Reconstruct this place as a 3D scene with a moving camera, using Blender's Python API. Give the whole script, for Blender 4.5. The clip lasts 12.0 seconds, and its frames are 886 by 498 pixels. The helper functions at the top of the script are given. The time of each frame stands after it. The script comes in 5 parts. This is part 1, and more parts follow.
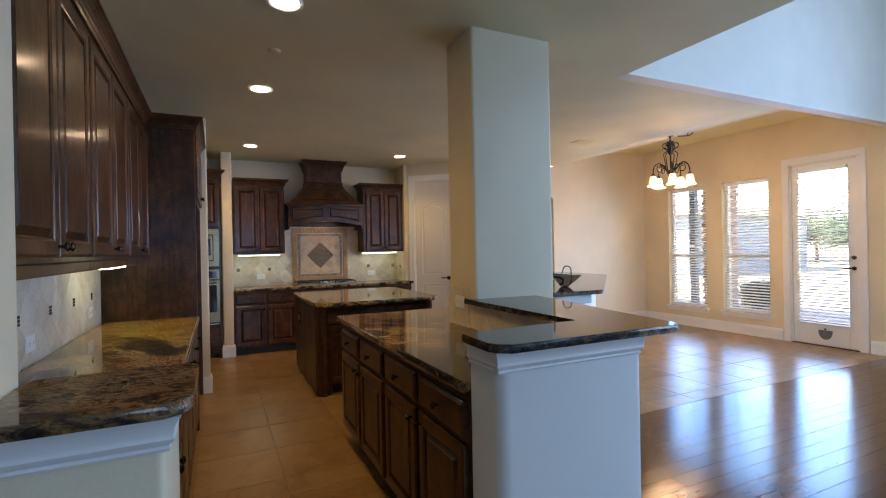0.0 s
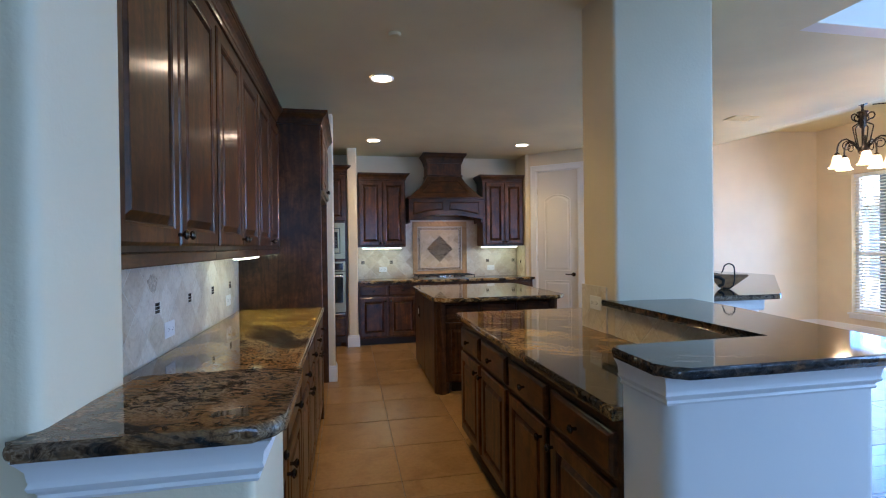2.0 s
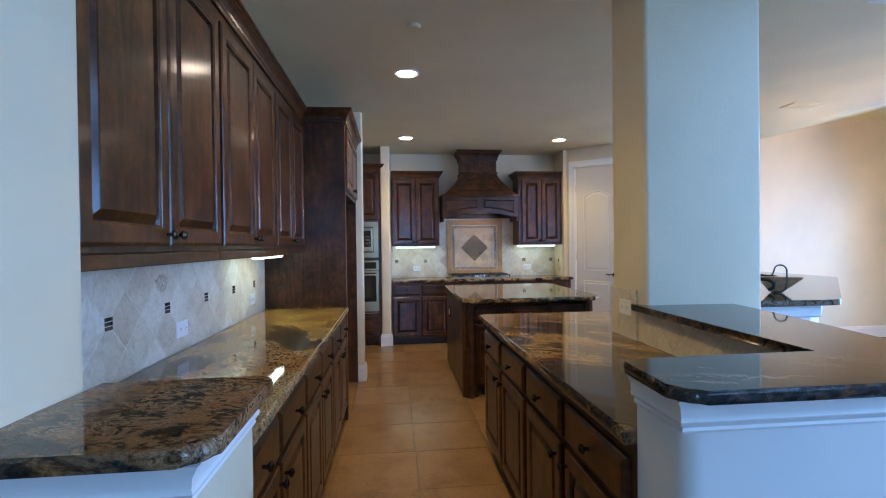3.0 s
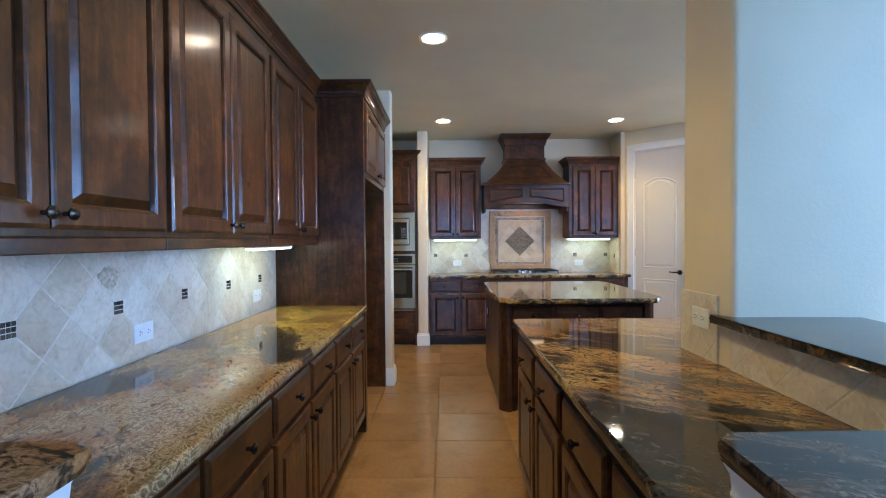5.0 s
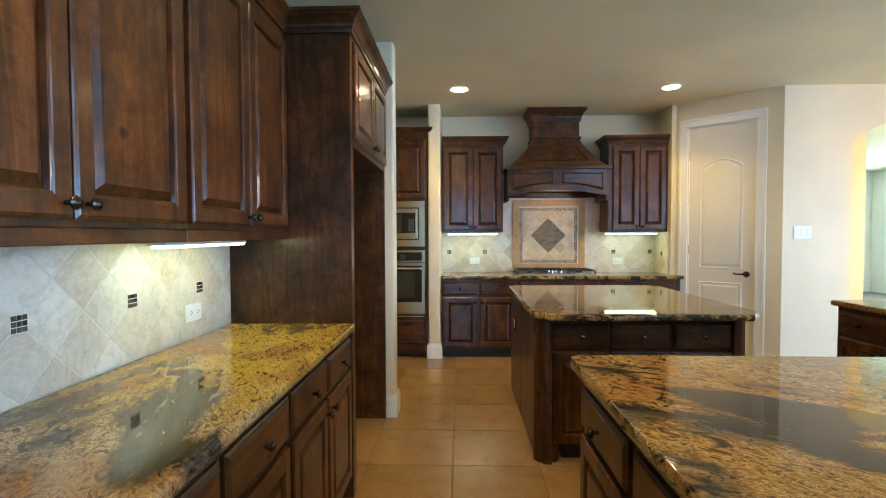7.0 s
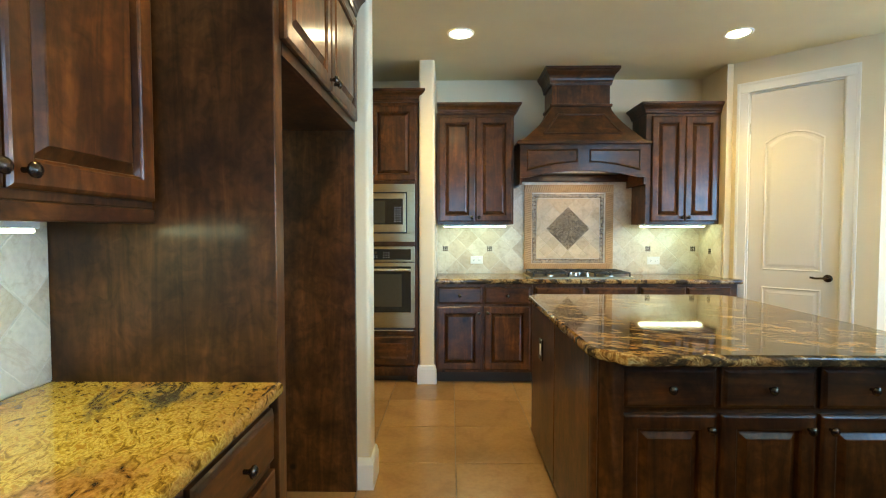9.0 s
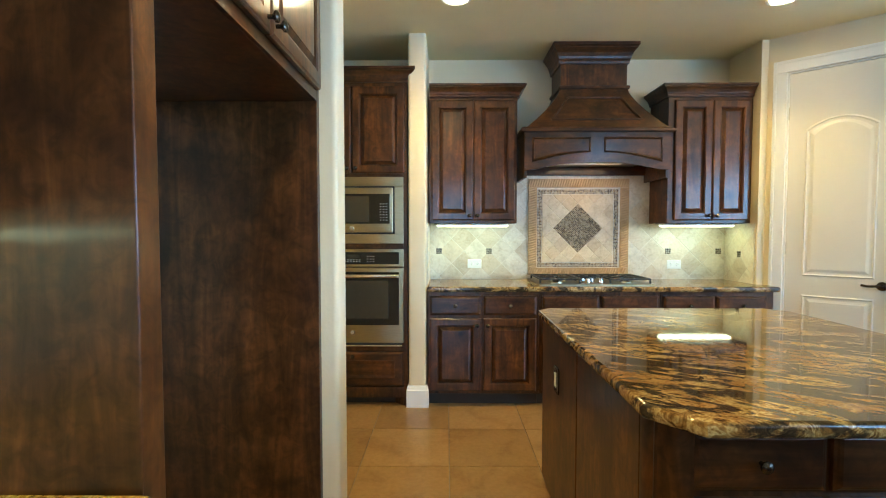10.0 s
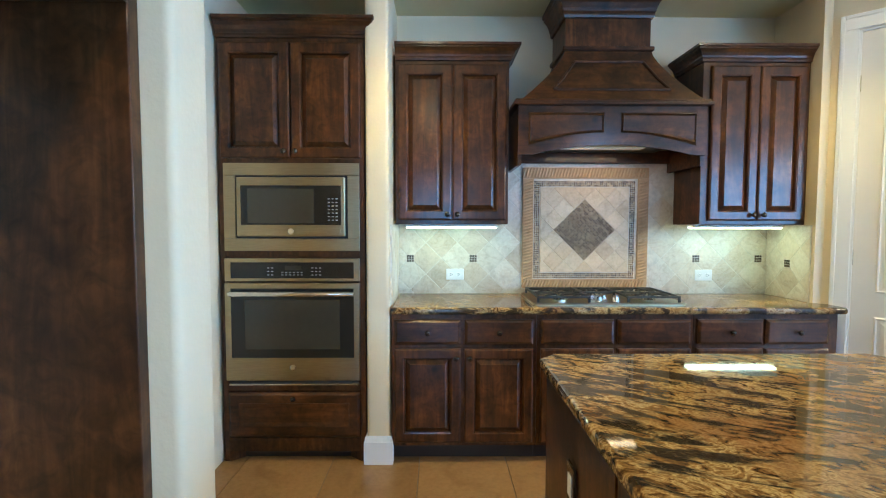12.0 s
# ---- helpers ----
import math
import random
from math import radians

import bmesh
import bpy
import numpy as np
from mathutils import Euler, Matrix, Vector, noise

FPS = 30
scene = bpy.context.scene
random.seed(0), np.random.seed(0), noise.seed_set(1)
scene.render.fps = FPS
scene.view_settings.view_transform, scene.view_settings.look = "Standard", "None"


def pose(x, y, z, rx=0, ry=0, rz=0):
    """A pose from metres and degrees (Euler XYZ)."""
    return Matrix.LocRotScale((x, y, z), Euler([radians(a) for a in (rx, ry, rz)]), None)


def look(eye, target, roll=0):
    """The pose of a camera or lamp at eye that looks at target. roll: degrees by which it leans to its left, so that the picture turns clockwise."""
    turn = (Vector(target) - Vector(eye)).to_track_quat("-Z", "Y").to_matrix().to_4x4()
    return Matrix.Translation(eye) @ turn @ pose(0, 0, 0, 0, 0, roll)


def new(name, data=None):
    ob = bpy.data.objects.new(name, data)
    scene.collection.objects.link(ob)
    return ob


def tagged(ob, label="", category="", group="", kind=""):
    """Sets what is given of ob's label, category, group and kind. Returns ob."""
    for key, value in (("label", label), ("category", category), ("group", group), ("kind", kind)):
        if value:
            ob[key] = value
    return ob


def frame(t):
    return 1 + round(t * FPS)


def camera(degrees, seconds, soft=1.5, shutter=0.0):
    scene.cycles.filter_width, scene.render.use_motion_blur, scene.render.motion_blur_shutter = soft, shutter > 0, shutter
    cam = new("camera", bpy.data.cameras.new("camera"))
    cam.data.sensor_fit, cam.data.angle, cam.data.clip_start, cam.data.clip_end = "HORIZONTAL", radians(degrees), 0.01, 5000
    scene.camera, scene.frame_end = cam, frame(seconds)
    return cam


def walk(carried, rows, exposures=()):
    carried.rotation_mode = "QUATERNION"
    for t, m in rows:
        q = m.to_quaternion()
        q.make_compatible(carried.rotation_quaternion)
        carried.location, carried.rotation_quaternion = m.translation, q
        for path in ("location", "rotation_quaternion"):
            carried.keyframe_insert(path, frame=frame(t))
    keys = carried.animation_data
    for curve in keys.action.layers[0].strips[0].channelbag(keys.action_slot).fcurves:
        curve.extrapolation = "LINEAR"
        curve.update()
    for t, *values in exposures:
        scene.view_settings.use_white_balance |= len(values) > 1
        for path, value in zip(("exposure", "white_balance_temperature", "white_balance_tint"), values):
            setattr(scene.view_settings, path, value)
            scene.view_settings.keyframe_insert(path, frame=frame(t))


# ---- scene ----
cam = camera(85.8, 12.0, soft=1.1)
PATH = [
    (0, (0.144, 0.036, 1.414), (0.998, 1.844, 1.413), -1.1),
    (0.5, (0.18, 0.03, 1.41), (0.871, 1.907, 1.409), -0.9),
    (1, (0.183, 0.08, 1.395), (0.768, 1.992, 1.389), -0.7),
    (1.5, (0.187, 0.217, 1.39), (0.672, 2.157, 1.377), -0.7),
    (2, (0.203, 0.333, 1.4), (0.592, 2.295, 1.386), -0.7),
    (2.5, (0.256, 0.384, 1.399), (0.555, 2.361, 1.383), -0.8),
    (3, (0.369, 0.432, 1.403), (0.575, 2.421, 1.385), -0.7),
    (3.2, (0.418, 0.446, 1.402), (0.591, 2.439, 1.382), -0.8),
    (5, (0.574, 0.933, 1.378), (0.558, 2.933, 1.339), -0.4),
    (5.5, (0.602, 1.167, 1.366), (0.553, 3.166, 1.323), -0.5),
    (6, (0.644, 1.392, 1.378), (0.574, 3.39, 1.331), -0.5),
    (6.5, (0.613, 1.622, 1.372), (0.532, 3.62, 1.315), -0.3),
    (7, (0.541, 1.896, 1.373), (0.471, 3.894, 1.31), -0.2),
    (7.2, (0.531, 2.004, 1.358), (0.463, 4.002, 1.298), -0.2),
    (9, (0.467, 3.018, 1.332), (0.435, 5.016, 1.255), -0.0),
    (9.5, (0.486, 3.303, 1.346), (0.464, 5.301, 1.266), -0.1),
    (10, (0.482, 3.563, 1.342), (0.466, 5.561, 1.26), 0.0),
    (10.5, (0.475, 3.784, 1.372), (0.471, 5.782, 1.288), 0.0),
    (11, (0.52, 3.989, 1.386), (0.524, 5.987, 1.293), 0.0),
    (11.5, (0.589, 4.199, 1.398), (0.601, 6.197, 1.3), -0.0),
    (12, (0.606, 4.412, 1.393), (0.626, 6.409, 1.287), 0.1),
]
EXPOSURES = [(0.0, 3.58, 7200, 25), (0.5, 3.64, 7050, 25), (1.0, 3.72, 6700, 25), (1.5, 3.82, 6350, 24), (2.5, 4.00, 5750, 21), (3.2, 4.13, 5600, 20), (5.0, 4.50, 5600, 18), (5.5, 4.54, 5700, 17), (6.0, 4.56, 6000, 15), (7.0, 4.54, 6600, 9), (9.0, 4.90, 6850, 1), (10.5, 4.88, 6150, 2), (12.0, 4.75, 5500, 3)]
walk(cam, [(t, look(eye, target, roll)) for t, eye, target, roll in PATH], EXPOSURES)

# ---- world, sun and daylight ----
world = bpy.data.worlds.new("world")
scene.world = world
world.use_nodes = True
wn = world.node_tree.nodes
sky = wn.new("ShaderNodeTexSky")
sky.sky_type = "NISHITA"
sky.sun_disc = False
sky.sun_elevation = radians(52)
sky.sun_rotation = radians(-60)
wn["Background"].inputs[1].default_value = 0.11
world.node_tree.links.new(sky.outputs[0], wn["Background"].inputs[0])
sun = new("sun", bpy.data.lights.new("sun", "SUN"))
sun.data.energy, sun.data.angle, sun.data.color = 3.5, radians(0.5), (1.0, 0.95, 0.88)
sun.matrix_world = look((-8.66 * 0.62, 5 * 0.62, 7.9), (0, 0, 0))


INDOOR = 1 / 28  # lamps against the far brighter daylight outside


def area(name, m, w, h, watts, colour, spread=180):
    lamp = new(name, bpy.data.lights.new(name, "AREA"))
    lamp.data.shape, lamp.data.size, lamp.data.size_y = "RECTANGLE", w, h
    lamp.data.energy, lamp.data.color, lamp.data.spread = watts * INDOOR, colour, radians(spread)
    lamp.matrix_world = m
    return lamp


SKYLIGHT = (0.29, 0.57, 1.0)
for x in (3.9, 5.3, 6.7):
    area("daylight_living_south", look((x, -4.93, 1.55), (x, 0, -0.4)), 1.1, 2.2, 50, SKYLIGHT)
area("daylight_south_high", look((5.3, -4.93, 4.0), (5.3, 0, 1.5)), 1.1, 1.5, 150, SKYLIGHT)
for y in (-2.05, -0.65, 0.75):
    area("daylight_living_east", look((7.43, y, 1.55), (0, y, -1.2)), 1.1, 2.2, 215, SKYLIGHT)
area("daylight_living_high", look((7.43, -0.65, 4.0), (0, -0.65, 1.0)), 3.6, 1.5, 335, SKYLIGHT)
area("daylight_entry", look((0.6, -4.93, 1.5), (0.6, 0, 1.5)), 1.3, 2.2, 120, SKYLIGHT)
for y, w, z0, z1, p in [(5.70, 0.70, 0.36, 2.36, 16), (4.70, 0.70, 0.36, 2.36, 16), (3.67, 0.58, 0.32, 2.38, 15)]:
    area("daylight_nook", look((7.44, y, (z0 + z1) / 2), (0, y, (z0 + z1) / 2)), w, z1 - z0, p * 2.7, (0.13, 0.45, 1.0), 115)
area("daylight_far_room", look((10.06, 10.9, 1.5), (0, 10.9, 1.5)), 2.5, 1.75, 330, (0.30, 0.64, 1.0))
# warm fill added to brighten the hall beyond the arch; no source seen
area("daylight_hall", look((7.44, 7.45, 1.35), (0, 7.45, 1.0)), 0.9, 1.7, 95, (1.0, 0.93, 0.78))

# ---- materials ----
MATS = {}


def material(name, rough=0.5, metal=0.0, coat=0.0, spec=0.5):
    m = bpy.data.materials.new(name)
    m.use_nodes = True
    b = m.node_tree.nodes["Principled BSDF"]
    b.inputs["Roughness"].default_value = rough
    b.inputs["Metallic"].default_value = metal
    b.inputs["Coat Weight"].default_value = coat
    b.inputs["Coat Roughness"].default_value = 0.13
    b.inputs["Specular IOR Level"].default_value = spec
    MATS[name] = m
    return m, m.node_tree, b


def node(tree, kind, **values):
    n = tree.nodes.new(kind)
    for key, value in values.items():
        n.inputs[key.replace("_", " ")].default_value = value
    return n


def coords(tree, scale=(1, 1, 1), rot=(0, 0, 0), world_space=False):
    """Object coordinates, scaled; or world coordinates where pieces share one pattern."""
    if world_space:
        c = tree.nodes.new("ShaderNodeNewGeometry").outputs["Position"]
    else:
        c = tree.nodes.new("ShaderNodeTexCoord").outputs["Object"]
    mp = tree.nodes.new("ShaderNodeMapping")
    mp.inputs["Scale"].default_value = scale
    mp.inputs["Rotation"].default_value = [radians(a) for a in rot]
    tree.links.new(c, mp.inputs["Vector"])
    return mp.outputs[0]


def noise_tex(tree, vec, scale, detail=4.0, rough=0.55, dist=0.0):
    n = node(tree, "ShaderNodeTexNoise", Scale=scale, Detail=detail, Roughness=rough, Distortion=dist)
    tree.links.new(vec, n.inputs["Vector"])
    return n.outputs["Fac"]


def ramp(tree, fac, stops):
    r = tree.nodes.new("ShaderNodeValToRGB")
    e = r.color_ramp.elements
    while len(e) < len(stops):
        e.new(0.5)
    for el, (p, c) in zip(e, stops):
        el.position, el.color = p, (*c, 1)
    tree.links.new(fac, r.inputs[0])
    return r.outputs[0]


def mix(tree, fac, a, b, mode="MIX"):
    n = tree.nodes.new("ShaderNodeMix")
    n.data_type, n.blend_type = "RGBA", mode
    for sock, v in ((n.inputs["Factor"], fac), (n.inputs["A"], a), (n.inputs["B"], b)):
        if isinstance(v, (int, float)):
            sock.default_value = v
        elif isinstance(v, tuple):
            sock.default_value = (*v, 1)
        else:
            tree.links.new(v, sock)
    return n.outputs["Result"]


def bump(tree, b, height, strength, dist=0.01):
    n = node(tree, "ShaderNodeBump", Strength=strength, Distance=dist)
    tree.links.new(height, n.inputs["Height"])
    tree.links.new(n.outputs[0], b.inputs["Normal"])


def paint_like(name, colour, rough=0.6, texture=0.12, scale=55, tone=0.06, coat=0.0):
    m, t, b = material(name, rough, coat=coat)
    v = coords(t, world_space=True)
    big = noise_tex(t, v, 1.3, 3)
    fine = noise_tex(t, v, scale, 3, 0.6)
    dark = tuple(c * (1 - tone) for c in colour)
    light = tuple(min(1, c * (1 + tone)) for c in colour)
    t.links.new(ramp(t, big, [(0.3, dark), (0.7, light)]), b.inputs["Base Color"])
    bump(t, b, fine, texture, 0.004)
    return m


def plain(name, colour, rough=0.5, metal=0.0, coat=0.0, wear=0.15, scale=30):
    m, t, b = material(name, rough, metal, coat)
    v = coords(t)
    f = noise_tex(t, v, scale, 4)
    t.links.new(ramp(t, f, [(0.3, tuple(c * (1 - wear) for c in colour)), (0.7, tuple(min(1, c * (1 + wear)) for c in colour))]), b.inputs["Base Color"])
    r = node(t, "ShaderNodeMapRange", To_Min=max(0.02, rough - 0.06), To_Max=rough + 0.08)
    t.links.new(f, r.inputs["Value"])
    t.links.new(r.outputs[0], b.inputs["Roughness"])
    return m


def glow(name, colour, strength):
    m, t, b = material(name, 0.4)
    b.inputs["Base Color"].default_value = (0.85, 0.85, 0.82, 1)
    b.inputs["Emission Color"].default_value = (*colour, 1)
    b.inputs["Emission Strength"].default_value = strength * INDOOR
    return m


WALL = paint_like("wall_paint", (0.735, 0.62, 0.425), 0.62, 0.25, 60)
CEIL = paint_like("ceiling_paint", (0.75, 0.66, 0.39), 0.75, 0.3, 45)
HIGHWALL = paint_like("living_wall_paint", (0.78, 0.74, 0.66), 0.65, 0.2, 60)
TRIM = paint_like("white_trim_paint", (0.80, 0.78, 0.74), 0.35, 0.05, 40, 0.03)
DOORPAINT = paint_like("white_door_paint", (0.74, 0.68, 0.59), 0.38, 0.05, 80, 0.03)


def wood_material(name, dark, mid, light, rough, axis, coat=0.3):
    """Stained knotty alder: long grain along one axis, cloudy stain, a few knots."""
    m, t, b = material(name, rough, coat=coat, spec=0.2)
    b.inputs["Coat Roughness"].default_value = 0.155
    sc = {"z": (1, 1, 0.12), "x": (0.12, 1, 1), "y": (1, 0.12, 1)}[axis]
    info = t.nodes.new("ShaderNodeObjectInfo")
    tc = t.nodes.new("ShaderNodeTexCoord").outputs["Object"]
    off = t.nodes.new("ShaderNodeVectorMath")
    off.operation = "MULTIPLY_ADD"
    off.inputs[1].default_value = (1, 1, 1)
    t.links.new(tc, off.inputs[0])
    sc7 = t.nodes.new("ShaderNodeVectorMath")
    sc7.operation = "SCALE"
    sc7.inputs[0].default_value = (7.3, 4.1, 9.7)
    t.links.new(info.outputs["Random"], sc7.inputs["Scale"])
    t.links.new(sc7.outputs[0], off.inputs[2])
    mp = t.nodes.new("ShaderNodeMapping")
    mp.inputs["Scale"].default_value = sc
    t.links.new(off.outputs[0], mp.inputs["Vector"])
    cloud = noise_tex(t, off.outputs[0], 5.0, 3, 0.55, 0.6)
    grain = noise_tex(t, mp.outputs[0], 70.0, 5, 0.65, 0.8)
    streak = noise_tex(t, mp.outputs[0], 12.0, 4, 0.55, 2.3)
    vor = node(t, "ShaderNodeTexVoronoi", Scale=4.2)
    t.links.new(off.outputs[0], vor.inputs["Vector"])
    knot = ramp(t, vor.outputs["Distance"], [(0.035, (0.15, 0.12, 0.1)), (0.10, (1, 1, 1))])
    base = ramp(t, streak, [(0.18, dark), (0.5, mid), (0.85, light)])
    mott = noise_tex(t, off.outputs[0], 19.0, 4, 0.6, 1.2)
    stain = mix(t, 1.0, ramp(t, cloud, [(0.30, (0.40, 0.37, 0.34)), (0.64, (1.22, 1.18, 1.12))]), ramp(t, mott, [(0.32, (0.62, 0.60, 0.58)), (0.6, (1.08, 1.08, 1.06))]), "MULTIPLY")
    c = mix(t, 1.0, base, stain, "MULTIPLY")
    c = mix(t, 0.22, c, ramp(t, grain, [(0.35, (0.5, 0.48, 0.46)), (0.6, (1.1, 1.1, 1.1))]), "MULTIPLY")
    c = mix(t, 1.0, c, knot, "MULTIPLY")
    t.links.new(c, b.inputs["Base Color"])
    bump(t, b, grain, 0.06, 0.002)
    return m


WOOD = wood_material("stained_alder", (0.024, 0.0080, 0.0022), (0.088, 0.0300, 0.0070), (0.175, 0.064, 0.0150), 0.45, "z", 0.5)
WOODH = wood_material("stained_alder_rail", (0.022, 0.0075, 0.0021), (0.078, 0.0272, 0.0066), (0.150, 0.055, 0.0135), 0.45, "x", 0.5)
WOODBOX = wood_material("stained_alder_case", (0.032, 0.0120, 0.0036), (0.084, 0.0320, 0.0094), (0.152, 0.060, 0.0180), 0.42, "z", 0.35)
TOE = plain("toe_kick_black", (0.02, 0.012, 0.008), 0.5)
BRONZE = plain("oil_rubbed_bronze", (0.085, 0.062, 0.046), 0.22, 0.85, wear=0.3, scale=60)


def granite(name, seed, band, body, veins, sweeps, streak=0.4, patches=(), lit_gold=None, coarse=1.0):
    """Polished exotic granite: wormy flecks, dark veins, slate sweeps; patches are (x, y, reach, weight) of denser slate."""
    m, t, b = material(name, 0.05, spec=0.36)
    v = coords(t, (1, 1, 1), (0, 0, band), True)
    add = t.nodes.new("ShaderNodeVectorMath")
    add.operation = "ADD"
    add.inputs[1].default_value = (seed, seed * 0.7, 0)
    t.links.new(v, add.inputs[0])

    def stretched(sx, sy):
        st = t.nodes.new("ShaderNodeMapping")
        st.inputs["Scale"].default_value = (sx, sy, 1.0)
        t.links.new(add.outputs[0], st.inputs["Vector"])
        return st.outputs[0]

    def weigh(fac, k, base):
        n = t.nodes.new("ShaderNodeMath")
        n.operation = "MULTIPLY_ADD"
        t.links.new(fac, n.inputs[0])
        n.inputs[1].default_value = k
        if isinstance(base, (int, float)):
            n.inputs[2].default_value = base
        else:
            t.links.new(base, n.inputs[2])
        return n.outputs[0]

    sweep = noise_tex(t, stretched(0.55, 1.5), 1.7, 4, 0.55, 1.6)
    flow = noise_tex(t, stretched(streak, 1.0), 13.0 / coarse, 6, 0.62, 2.2)
    fleck = noise_tex(t, stretched(0.6, 1.0), 33.0 / coarse, 3, 0.62, 2.0)
    grit = noise_tex(t, add.outputs[0], 150.0, 2, 0.6)
    cloud = noise_tex(t, add.outputs[0], 2.6, 3, 0.5, 0.8)
    vary = noise_tex(t, add.outputs[0], 5.5, 3, 0.55, 1.0)
    vein = weigh(vary, 0.36, flow)
    veins = veins + 0.18
    sweep = weigh(flow, 0.34, weigh(sweep, 1.0, -0.17))
    for x, y, reach, weight in patches:
        d = t.nodes.new("ShaderNodeVectorMath")
        d.operation = "DISTANCE"
        d.inputs[1].default_value = (x, y, 0.915)
        t.links.new(t.nodes.new("ShaderNodeNewGeometry").outputs["Position"], d.inputs[0])
        r = node(t, "ShaderNodeMapRange", From_Min=0.0, From_Max=reach, To_Min=weight, To_Max=0.0)
        t.links.new(d.outputs["Value"], r.inputs["Value"])
        sweep = weigh(r.outputs[0], 1.0, sweep)
    dk, mid, l = body
    edge = tuple(0.5 * (p + q) for p, q in zip(dk, mid))
    gold = ramp(t, fleck, [(0.34, dk), (0.44, mid), (0.51, l), (0.58, mid), (0.68, edge)])
    # gold stone zone, yellowed further by lamp light put into the colour
    if lit_gold:
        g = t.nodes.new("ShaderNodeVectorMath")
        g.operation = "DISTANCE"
        g.inputs[1].default_value = (lit_gold[0], lit_gold[1], 0.915)
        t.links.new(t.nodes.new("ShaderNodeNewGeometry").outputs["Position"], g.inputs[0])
        gf = weigh(vary, 0.8, weigh(g.outputs["Value"], -1.0 / lit_gold[2], 0.6))
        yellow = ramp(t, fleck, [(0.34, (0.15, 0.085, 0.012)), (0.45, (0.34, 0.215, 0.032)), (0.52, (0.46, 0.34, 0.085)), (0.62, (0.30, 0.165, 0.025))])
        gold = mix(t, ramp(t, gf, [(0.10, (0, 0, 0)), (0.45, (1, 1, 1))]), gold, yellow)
    rust = ramp(t, fleck, [(0.3, (0.055, 0.022, 0.008)), (0.5, (0.24, 0.105, 0.028)), (0.72, (0.42, 0.24, 0.09))])
    slate = ramp(t, fleck, [(0.40, (0.008, 0.010, 0.012)), (0.60, (0.026, 0.030, 0.032)), (0.76, (0.12, 0.105, 0.08))])
    c = mix(t, ramp(t, cloud, [(0.46, (0, 0, 0)), (0.62, (0.85, 0.85, 0.85))]), gold, rust)
    c = mix(t, 0.5, c, ramp(t, grit, [(0.35, (0.45, 0.42, 0.40)), (0.6, (1.15, 1.15, 1.15))]), "MULTIPLY")
    c = mix(t, ramp(t, vein, [(veins, (0, 0, 0)), (veins + 0.09, (0.9, 0.9, 0.9))]), c, (0.018, 0.014, 0.011))
    c = mix(t, ramp(t, sweep, [(sweeps, (0, 0, 0)), (sweeps + 0.13, (0.92, 0.92, 0.92))]), c, slate)
    t.links.new(c, b.inputs["Base Color"])
    return m


TAN = ((0.105, 0.066, 0.030), (0.255, 0.176, 0.086), (0.47, 0.38, 0.225))
OCHRE = ((0.075, 0.036, 0.011), (0.27, 0.150, 0.045), (0.48, 0.33, 0.14))
GOLD = ((0.080, 0.036, 0.011), (0.29, 0.155, 0.045), (0.54, 0.37, 0.15))
# last value: gold zone that also carries the strip lamp's yellow light
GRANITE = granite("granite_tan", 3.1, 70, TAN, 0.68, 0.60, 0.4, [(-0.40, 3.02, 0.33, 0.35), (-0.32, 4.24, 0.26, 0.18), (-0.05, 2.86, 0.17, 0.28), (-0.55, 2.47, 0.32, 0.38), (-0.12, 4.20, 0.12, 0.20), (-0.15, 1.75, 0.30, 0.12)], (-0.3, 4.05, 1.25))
GRANITE2 = granite("granite_brown_gold", 8.6, 32, OCHRE, 0.60, 0.55, 0.35, [(1.27, 1.75, 0.95, 0.36), (1.32, 3.18, 0.26, 0.20), (1.08, 3.50, 0.18, 0.18), (1.55, 3.02, 0.22, 0.18)])
GRANITE3 = granite("granite_gold_black", 5.2, 28, GOLD, 0.47, 0.60, 0.27, (), None, 1.5)
GRANITE5 = granite("granite_brown", 2.4, 16, ((0.048, 0.027, 0.015), (0.185, 0.110, 0.058), (0.38, 0.27, 0.17)), 0.55, 0.53)
GRANITE4 = granite("granite_dark", 1.7, 20, ((0.03, 0.02, 0.014), (0.10, 0.065, 0.04), (0.26, 0.20, 0.14)), 0.50, 0.42)


